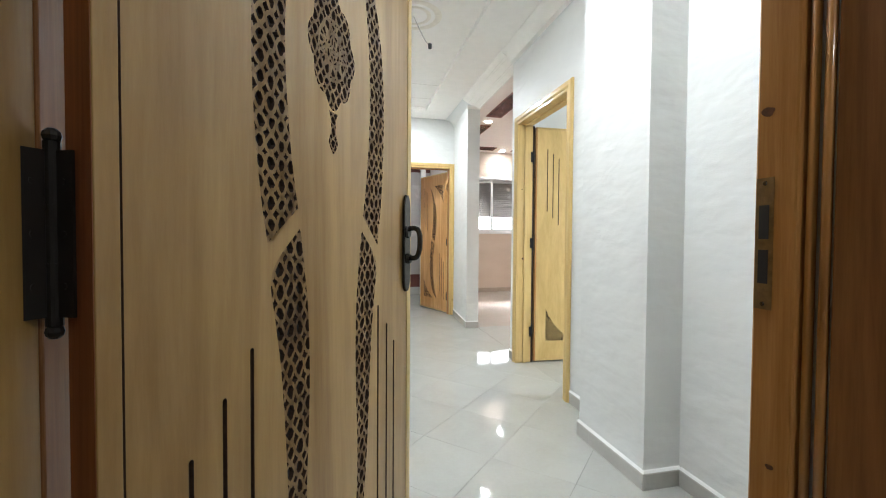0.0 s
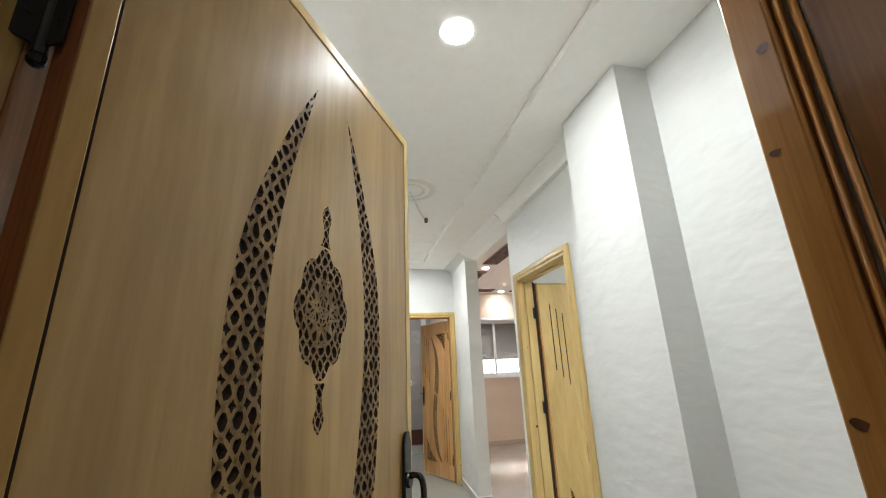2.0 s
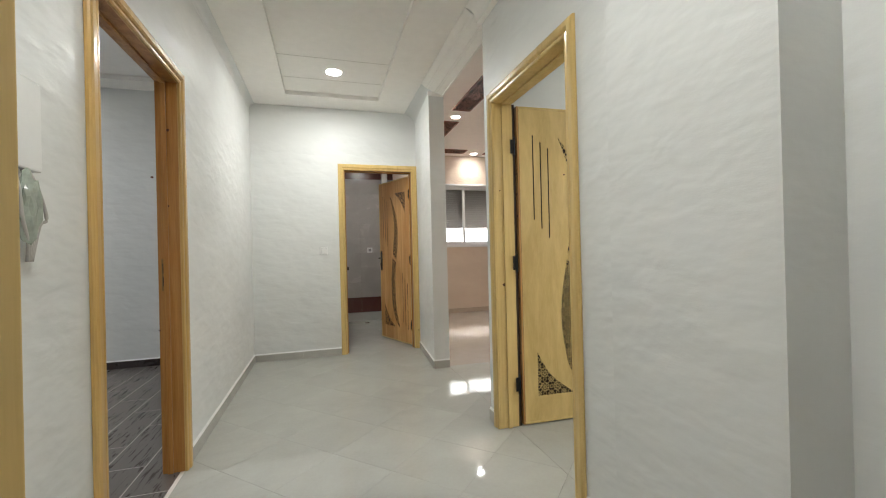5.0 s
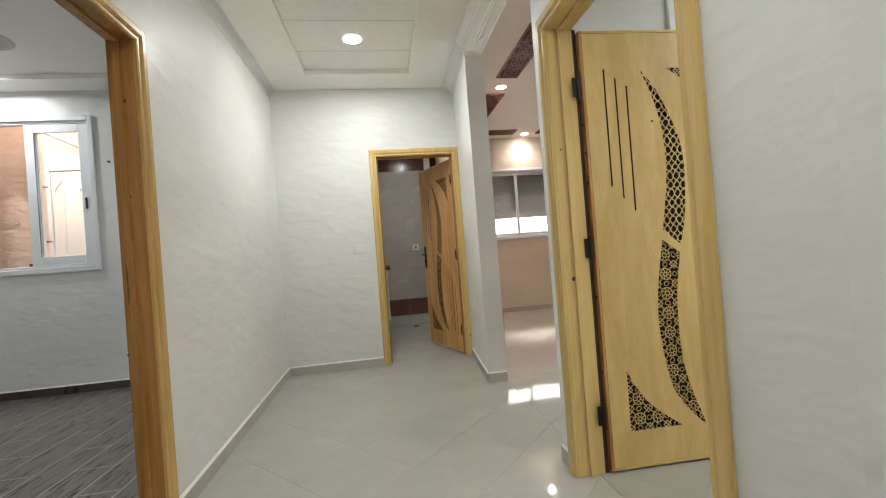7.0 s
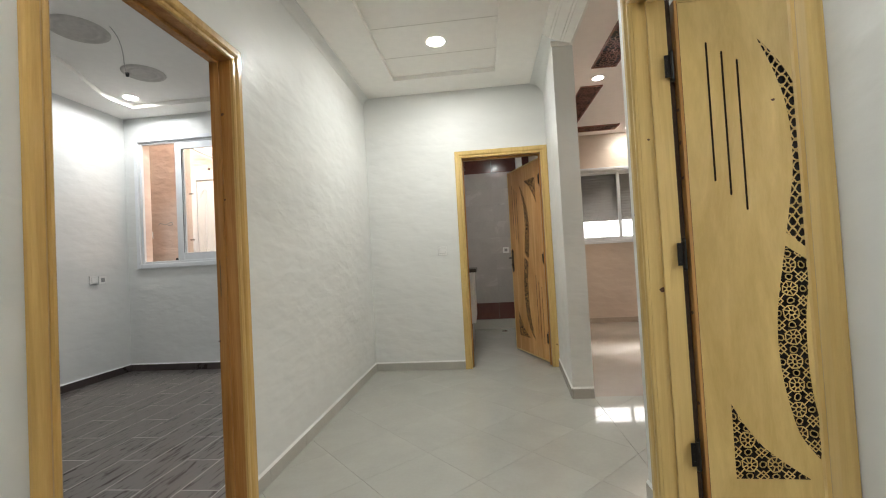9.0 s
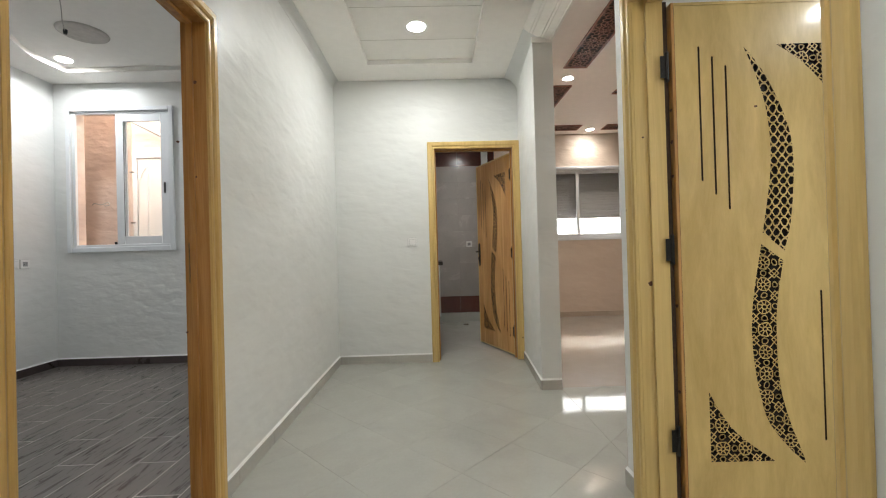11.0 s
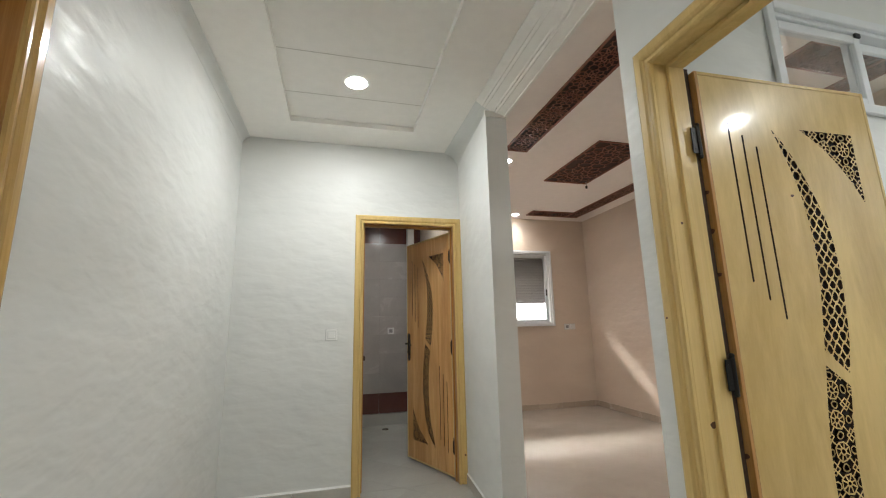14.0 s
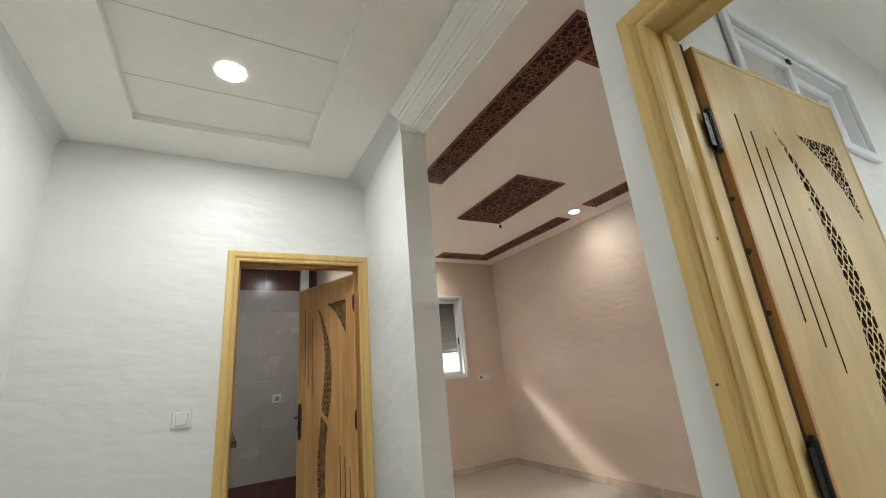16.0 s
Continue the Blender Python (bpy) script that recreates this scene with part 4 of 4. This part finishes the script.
# lowered border of the plank room ceiling, with its bent edge
wave = smooth_line([(-2.55, KY0), (-2.55, 3.9), (-2.62, 4.40), (-2.83, 4.90), (-2.90, 5.12), (-2.88, 5.40)], 8)
bm = bmesh.new()
prism(bm, [(KX, KY0)] + wave + [(KX, 5.40)], KZ, KZ + 0.0445)
prism(bm, [(KX, 5.4005), (XL - T, 5.4005), (XL - T, KY1), (KX, KY1)], KZ, KZ + 0.0445)
prism(bm, [(-0.85, KY0), (XL - T, KY0), (XL - T, 5.40), (-0.85, 5.40)], KZ, KZ + 0.0445)
structure("trim", bm, CEIL, "lowered white plaster border with a bent edge", "ceiling border")

# carved ceiling strips of the salon
CARVE = mat_wood("carved_mahogany", (0.21, 0.072, 0.047), (0.35, 0.145, 0.095), 0.45, (9, 9, 9), 0.2, seed=4.0)

CARVE_BACK = mat_plain("dark_red_recess", (0.040, 0.014, 0.010), 0.7)


def carved_strip(poly_list, label, a, u0, v0, bar=0.0095):
    """Pieces of dark openwork board under the ceiling; each outline is a rectangle (x0, x1, y0, y1)."""
    th = thing("carved_ceiling_panel", pose(0, 0, SZ), label, "ceiling panel", "carved ceiling panels")
    for x0, x1, y0, y1 in poly_list:
        cube_part("backing", (x0, x1, y0, y1, -0.003, -0.0005), CARVE_BACK, th)
        b = 0.014
        for d in ((x0, x0 + b, y0, y1, -0.012, -0.0032), (x1 - b, x1, y0, y1, -0.012, -0.0032), (x0 + b, x1 - b, y0, y0 + b, -0.012, -0.0032), (x0 + b, x1 - b, y1 - b, y1, -0.012, -0.0032)):
            cube_part("border", d, CARVE, th)
        bm = bmesh.new()
        fretwork(bm, [(x0 + b, y0 + b), (x1 - b, y0 + b), (x1 - b, y1 - b), (x0 + b, y1 - b)], "star", a, u0, v0, bar, 0.0035, 0.0105, 0.012)
        for v in bm.verts:
            v.co = Vector((v.co.x, v.co.z, -0.0140 + v.co.y))
        bmesh.ops.recalc_face_normals(bm, faces=bm.faces[:])
        part("fretwork", bm, CARVE, th).data.materials.append(BURNT_AND_SHADE)
    return th


L0, L1, R0, R1, N0, N1, F0, F1 = 1.923, 2.155, 3.815, 4.017, 3.597, 3.833, 7.269, 7.51
carved_strip([(L0, L1, N0, 5.411), (L1 + 0.0005, 2.787, N0, N1)], "dark carved openwork strip round a corner of the salon ceiling", 0.232, 2.039, 3.766)
carved_strip([(L0, L1, 5.846, F1), (L1 + 0.0005, 2.787, F0, F1)], "dark carved openwork strip round a corner of the salon ceiling", 0.232, 2.039, 5.966)
carved_strip([(R0, R1, 5.764, F1), (3.154, R0 - 0.0005, F0, F1)], "dark carved openwork strip round a corner of the salon ceiling", 0.232, 3.916, 5.889)
carved_strip([(R0, R1, N0, 5.387), (3.154, R0 - 0.0005, N0, N1)], "dark carved openwork strip round a corner of the salon ceiling", 0.232, 3.916, 3.766)
carved_strip([(2.705, 3.255, 5.054, 6.106)], "dark carved openwork rectangle in the middle of the salon ceiling", 0.526, 2.98, 5.317, 0.014)
bare_cord([(3.202, 6.024, SZ - 0.014), (3.207, 6.024, SZ - 0.05), (3.212, 6.034, SZ - 0.075)], "short bare lamp cord below the carved panel", 0.004)

# ---- windows ----


def bar_box(bm, x0, x1, y0, y1, z0, z1, bev=0.003):
    b2 = bmesh.new()
    block(b2, x0, x1, y0, y1, z0, z1)
    soften(b2, bev, 1)
    me = bpy.data.meshes.new("t")
    b2.to_mesh(me)
    b2.free()
    bm.from_mesh(me)
    bpy.data.meshes.remove(me)


def rect_frame(w0, w1, z0, z1, y0, y1, t, sill=None):
    bm = bmesh.new()
    s = sill or t
    bar_box(bm, w0, w0 + t, y0, y1, z0, z1)
    bar_box(bm, w1 - t, w1, y0, y1, z0, z1)
    bar_box(bm, w0 + t, w1 - t, y0, y1, z1 - t, z1)
    bar_box(bm, w0 + t, w1 - t, y0, y1, z0, z0 + s)
    return bm


def sash(parent, w0, w1, z0, z1, y0, y1, t, tint=None):
    s = part("sash", rect_frame(w0, w1, z0, z1, y0, y1, t), ALU, parent)
    bm = bmesh.new()
    block(bm, w0 + t - 0.004, w1 - t + 0.004, (y0 + y1) / 2 - 0.002, (y0 + y1) / 2 + 0.002, z0 + t - 0.004, z1 - t + 0.004)
    g = part("pane", bm, tint or GLASS, s)
    g.visible_shadow = False
    return s


# salon window with a half-lowered roller shutter outside
win = thing("window_1", pose(0, SY1, 0), "white aluminium sliding window with a half-lowered grey shutter", "window", kind="structure")
part("window_frame", rect_frame(2.044, 3.641, 1.182, 2.33, -0.022, -0.002, 0.035), ALU, win)
part("window_frame", rect_frame(2.074, 3.611, 1.212, 2.3, -0.001, 0.12, 0.028), ALU, win)
sash(win, 2.102, 2.888, 1.239, 2.273, 0.02, 0.045, 0.045)
sash(win, 2.85, 3.584, 1.239, 2.273, 0.05, 0.075, 0.045)
cube_part("latch", (3.551, 3.566, 0.038, 0.05, 1.64, 1.737), BLACK, win, 0.002)
cube_part("roller_guide", (2.84, 2.859, 0.012, 0.02, 1.218, 1.237), BLACK, win, 0.002)
shut = new("roller_shutter")
shut.parent = win
for k in range(20):
    z = 1.529 + k * 0.0405
    bm = bmesh.new()
    prof = [(0.128, z), (0.1255, z + 0.010), (0.125, z + 0.021), (0.1255, z + 0.032), (0.128, z + 0.0403), (0.134, z + 0.0403), (0.134, z)]
    sweep_profile(bm, prof, lambda p, q: (2.076, p, q), lambda p, q: (3.609, p, q))
    part("slat", bm, SHUTTER, shut)
cube_part("curtain", (2.076, 3.609, 0.1345, 0.138, 1.529, 2.34), SHUTTER, shut)
bm = bmesh.new()
block(bm, -1.0, 7.0, 1.20, 1.21, -1.0, 2.0)
back = structure("backdrop", bm, DAY, "overexposed daylight outside the salon window", "backdrop")
back.location.y = SY1

# window from the plank room to the light shaft
kw = thing("window_2", pose(0, KY1, 0), "white aluminium sliding window, left half slid open", "window", kind="structure")
part("window_frame", rect_frame(-3.115, -2.035, 1.150, 2.630, -0.025, -0.002, 0.042, 0.05), ALU, kw)
part("window_frame", rect_frame(-3.069, -2.071, 1.196, 2.594, -0.001, 0.028, 0.030), ALU, kw)
sash(kw, -2.635, -2.10, 1.225, 2.565, 0.006, 0.031, 0.080)
sash(kw, -2.600, -2.10, 1.225, 2.565, 0.036, 0.061, 0.050)
for d in ((-2.556, -2.551, 1.305, 2.485), (-2.551, -2.182, 2.478, 2.485)):
    cube_part("gasket", (d[0], d[1], 0.0045, 0.0058, d[2], d[3]), BLACK, kw)
cube_part("latch", (-2.148, -2.132, -0.006, 0.005, 1.74, 1.85), BLACK, kw, 0.003)
cube_part("roller_guide", (-2.66, -2.637, 0.0, 0.015, 1.227, 1.25), BLACK, kw, 0.002)
# the shaft behind it
structure("wall_shaft", boxes((-4.5, -3.07, 5.6905, 5.81, 0.0, 4.2), (-3.07, -2.07, 5.6905, 5.81, 0.0, 1.195), (-3.07, -2.07, 5.6905, 5.81, 2.595, 4.2), (-4.4, -3.04, 6.35, 6.45, 0.0, 4.2), (-4.4, -1.9, 7.2, 7.3, 0.0, 4.2), (-2.0, -1.9, 5.81, 7.2, 0.0, 4.2), (-4.5, -4.4, 5.81, 7.3, 0.0, 4.2)), SHAFT, "blotchy pink rendered walls of the light shaft", "wall")
structure("ground", boxes((-4.5, -1.9, 5.81, 7.3, -0.1, 0.0)), mat_plain("shaft_floor", (0.4, 0.38, 0.36), 0.8), "concrete floor of the light shaft", "ground")
sd = thing("shaft_door", pose(-3.49, 7.199, 0.0), "bright white metal door in the shaft wall", "door")
cube_part("door_panel", (0, 0.62, -0.035, -0.005, 0.0, 2.46), PLASTIC, sd, 0.004)
part("door_surround", rect_frame(-0.095, 0.715, 0.0, 2.56, -0.045, -0.003, 0.085), ALU, sd)
for u in (0.13, 0.42):
    tube_part("ornament_bar", [(u, -0.04, 0.6), (u, -0.04, 1.4), (u + 0.01, -0.04, 2.1), (u + 0.01, -0.04, 2.34), (u - 0.04, -0.04, 2.30), (u - 0.10, -0.04, 2.20)], 0.010, ALU, sd)
pipe = thing("drain_pipe", pose(-3.75, 7.12, 2.6), "thin grey pipe slanting along the shaft wall", "pipe")
tube_part("tube", [(0.0, 0.0, 0.49), (0.5, 0.03, 0.23), (1.0, 0.05, -0.04)], 0.022, CABLE, pipe)
for z in (1.51, 2.12):
    b = thing("pipe_bracket", pose(-3.039, 6.41, z), "small rusty bracket sticking out of the shaft wall", "bracket", "shaft brackets")
    cube_part("arm", (0.0, 0.05, -0.008, 0.008, -0.008, 0.008), BRONZE, b, 0.002)
wire = thing("loose_wire", pose(-3.34, 6.348, 1.73), "bare twisted wire ends sticking out of the render", "wire")
tube_part("strand", [(-0.10, -0.002, 0.0), (-0.05, -0.03, 0.012), (0.03, -0.035, -0.006), (0.10, -0.03, 0.02), (0.12, -0.03, -0.01), (0.06, -0.03, -0.02)], 0.005, CABLE, wire)

# high inner window of the side room
rw = thing("window_3", pose(0, 3.18, 0), "high white aluminium sliding window between side room and salon", "window", kind="structure")
part("window_frame", rect_frame(2.135, 3.300, 2.055, 2.525, -0.022, -0.002, 0.04), ALU, rw)
part("window_frame", rect_frame(2.166, 3.269, 2.086, 2.494, -0.001, 0.09, 0.025), ALU, rw)
sash(rw, 2.190, 2.720, 2.110, 2.465, 0.01, 0.035, 0.04)
sash(rw, 2.680, 3.245, 2.110, 2.465, 0.04, 0.065, 0.04)
cube_part("roller_guide", (2.680, 2.700, 0.0, 0.009, 2.088, 2.109), BLACK, rw, 0.002)
cube_part("roller_guide", (2.680, 2.715, 0.0, 0.009, 2.450, 2.485), BLACK, rw, 0.002)

# ---- switches and sockets ----


# grey for the shade painted round plates and rockers
PLATE_SHADE = mat_plain("plate_shade_grey", (0.55, 0.55, 0.54), 0.5)


def wall_plate(name, m, label, category, kind, group=""):
    """Local -y faces the room."""
    th = thing(name, m, label, category, group)
    bm = bmesh.new()
    block(bm, -0.042, 0.042, -0.013, -0.0005, -0.042, 0.042)
    soften(bm, 0.003)
    part("cover_plate", bm, PLASTIC, th)
    # slightly larger grey rim, painted as the cover's shadow on the wall
    cube_part("plate_shade", (-0.0448, 0.0448, -0.004, -0.0004, -0.0448, 0.0448), PLATE_SHADE, th, 0.001)
    if kind == "switch":
        # grey square in place of the shade round the rocker
        cube_part("rocker_gap_shade", (-0.0285, 0.0285, -0.0137, -0.0131, -0.0285, 0.0285), PLATE_SHADE, th)
        bm = bmesh.new()
        block(bm, -0.026, 0.026, -0.019, -0.0138, -0.026, 0.026)
        soften(bm, 0.0015)
        part("rocker", bm, PLASTIC, th)
    else:
        bm = bmesh.new()
        block(bm, -0.022, 0.022, -0.0142, -0.0132, -0.022, 0.022)
        part("socket_well", bm, mat_plain("socket_grey", (0.30, 0.30, 0.30), 0.5), th)
        for u in (-0.009, 0.009):
            bm = bmesh.new()
            bmesh.ops.create_cone(bm, cap_ends=True, segments=10, radius1=0.003, radius2=0.003, depth=0.001, matrix=pose(u, -0.0146, 0, 90, 0, 0))
            part("contact_hole", bm, BLACK, th)
    return th


wall_plate("light_switch", pose(0.393, YE, 1.158), "square white light switch beside the bathroom door", "switch", "switch")
wall_plate("wall_socket", pose(1.125, BY - 0.010, 1.165), "square white socket on grey bathroom tiles", "socket", "socket")
wall_plate("light_switch", pose(KX, 5.236, 1.052, 0, 0, 90), "white light switch beside a socket", "switch", "switch", "plank room plates")
wall_plate("wall_socket", pose(KX, 5.335, 1.050, 0, 0, 90), "white socket beside a light switch", "socket", "socket", "plank room plates")
wall_plate("wall_socket", pose(-3.57, 6.35, 1.60), "white socket on the pink shaft render", "socket", "socket")
wall_plate("wall_socket", pose(3.839, SY1, 1.165), "beige-lit white socket in the salon", "socket", "socket", "salon plates")
wall_plate("light_switch", pose(3.935, SY1, 1.165), "white blank plate beside a salon socket", "switch", "switch", "salon plates")
bx = thing("cover_box", pose(3.839, SY1, 2.53), "small square beige cover high on the salon wall", "junction box")
cube_part("lid", (-0.055, 0.055, -0.012, -0.0005, -0.055, 0.055), WALL_SALON, bx, 0.003)

# unfinished intercom point behind the entrance door
jb = thing("junction_box", pose(XL, 1.98, 1.43, 0, 0, 90), "white junction box with loose bagged cables", "junction box")
cube_part("box", (-0.07, 0.05, -0.030, -0.0005, -0.07, 0.16), PLASTIC, jb, 0.004)
for k in range(5):
    dx = -0.03 + 0.014 * k
    tube_part("cable", [(dx, -0.014, -0.07), (dx * 1.3, -0.03, -0.12), (dx * 1.6 + 0.01, -0.035, -0.19), (dx * 0.8 + 0.012, -0.03, -0.25 + 0.01 * k), (dx * 0.3 + 0.015, -0.018, -0.30)], 0.004, CABLE, jb)
bm = bmesh.new()
bmesh.ops.create_icosphere(bm, subdivisions=3, radius=1.0)
for v in bm.verts:
    q = 1 + 0.35 * noise.noise(v.co * 2.3) + 0.12 * noise.noise(v.co * 6)
    v.co = Vector((v.co.x * 0.042 * q, v.co.y * 0.018 * q - 0.026, v.co.z * 0.09 * q - 0.165))
BAG = mat_plain("plastic_bag", (0.36, 0.40, 0.34), 0.25, var=0.15, scale=40)
part("plastic_bag", bm, BAG, jb, "crumpled grey-green plastic bag")

# ---- bathroom ----
wall_bath = bpy.data.objects["wall_bathroom"]
for row in range(11):
    z0 = 0.137 + row * 0.2455
    z1 = z0 + 0.2455
    if z0 > 2.62:
        break
    for col in range(-1, 4):
        x0 = max(0.101, 0.57 + (col - 1) * 0.405)
        x1 = min(1.538, 0.57 + col * 0.405)
        if x1 - x0 < 0.03:
            continue
        bm = bmesh.new()
        block(bm, x0 + 0.001, x1 - 0.001, BY - 0.008, BY - 0.0005, z0 + 0.001, z1 - 0.001)
        part("wall_tile", bm, BATH_DARK if row in (0, 9) else BATH_TILE, wall_bath)
structure("trim", boxes((0.101, 1.538, BY - 0.05, BY - 0.009, 0.0, 0.136)), SKIRT, "pale stone kerb along the bathroom wall", "kerb")
structure("wall_boxing", boxes((1.335, 1.42, BY - 0.16, BY - 0.052, 0.0, 2.679)), WHITE, "white boxed-in pipe in the bathroom", "boxing")
vu = thing("washbasin_unit", pose(0.12, 6.10, 0), "white washbasin cabinet with a dark stone top", "washbasin")
cube_part("cabinet", (0, 0.54, 0.0, 0.75, 0.32, 0.905), PLASTIC, vu, 0.004)
cube_part("worktop", (-0.01, 0.575, -0.02, 0.77, 0.906, 0.945), mat_plain("dark_stone", (0.06, 0.055, 0.05), 0.2, var=0.3, scale=50), vu, 0.004)
cube_part("plinth", (0.03, 0.50, 0.04, 0.71, 0.0, 0.3195), SKIRT_DARK, vu)
fd = thing("floor_drain", pose(1.03, 7.32, 0.0005), "small round dark floor drain in the bathroom", "drain")
bm = bmesh.new()
bmesh.ops.create_cone(bm, cap_ends=True, segments=18, radius1=0.04, radius2=0.036, depth=0.008, matrix=pose(0, 0, 0.004))
part("grate", bm, BRONZE, fd)

# ---- floor pieces ----


def clip(poly, x0, x1, y0, y1):
    for axis, lim, sign in ((0, x0, 1), (0, x1, -1), (1, y0, 1), (1, y1, -1)):
        out = []
        for i, p in enumerate(poly):
            q = poly[(i + 1) % len(poly)]
            a, b = sign * (p[axis] - lim), sign * (q[axis] - lim)
            if a >= 0:
                out.append(p)
            if a * b < 0:
                t = a / (a - b)
                out.append((p[0] + (q[0] - p[0]) * t, p[1] + (q[1] - p[1]) * t))
        poly = out
        if len(poly) < 3:
            return []
    return poly


def slab(name, poly, mat, parent, z=0.0, thick=0.012, ch=0.0004):
    """A tile: flat top, fine chamfer, sides."""
    c = (sum(p[0] for p in poly) / len(poly), sum(p[1] for p in poly) / len(poly))
    bm = bmesh.new()
    inner = []
    for x, y in poly:
        d = math.hypot(x - c[0], y - c[1]) or 1
        k = max(0, 1 - 1.4 * ch / d)
        inner.append((c[0] + (x - c[0]) * k, c[1] + (y - c[1]) * k))
    top = [bm.verts.new((x, y, z)) for x, y in inner]
    mid = [bm.verts.new((x, y, z - ch)) for x, y in poly]
    low = [bm.verts.new((x, y, z - thick)) for x, y in poly]
    first = bm.faces.new(top)
    n = len(poly)
    for i in range(n):
        j = (i + 1) % n
        bm.faces.new((mid[i], mid[j], top[j], top[i]))
        bm.faces.new((low[i], low[j], mid[j], mid[i]))
    bm.normal_update()
    if first.normal.z < 0:
        bmesh.ops.reverse_faces(bm, faces=bm.faces[:])
    return part(name, bm, mat, parent)


def area(poly):
    return abs(sum(p[0] * q[1] - q[0] * p[1] for p, q in zip(poly, poly[1:] + poly[:1]))) / 2


def diagonal_tiles(x0, x1, y0, y1, side, ax, ay, mat, parent, gap=0.0010):
    h = side / math.sqrt(2)
    g = gap / math.sqrt(2)
    for i in range(-40, 40):
        for j in range(-40, 40):
            cx, cy = ax + (i + j) * h, ay + (i - j) * h + h
            if not (x0 - h < cx < x1 + h and y0 - h < cy < y1 + h):
                continue
            poly = clip([(cx - h + g, cy), (cx, cy - h + g), (cx + h - g, cy), (cx, cy + h - g)], x0, x1, y0, y1)
            if len(poly) >= 3 and area(poly) > 0.0004:
                slab("tile", poly, mat, parent)


floor_hall = bpy.data.objects["floor"]
diagonal_tiles(XL, 1.5385, -0.02, YE + 0.06, 0.4045, 0.424, 3.673, TILE, floor_hall)
diagonal_tiles(0.1, 1.540, YE + 0.062, BY, 0.4045, 0.424, 3.673, TILE, floor_hall)
diagonal_tiles(1.54, SX, 3.2165, 4.5255, 0.4045, 0.424, 3.673, TILE, floor_hall)
diagonal_tiles(1.54, 4.5, 0.2, 3.18, 0.4045, 0.424, 3.673, TILE, floor_hall)
floor_planks = bpy.data.objects["floor_plank_room"]
PW, PL, gp = 0.207, 0.611, 0.0032
for i in range(-16, 4):
    px = -0.972 + i * PW
    for j in range(-6, 8):
        py = 3.30 + j * PL + (PL / 2 if i % 2 == 0 else 0)
        poly = clip([(px + gp, py + gp), (px + PW - gp, py + gp), (px + PW - gp, py + PL - gp), (px + gp, py + PL - gp)], KX, XL - 0.02, KY0, KY1)
        if len(poly) >= 3 and area(poly) > 0.0004:
            slab("plank", poly, PLANK, floor_planks)
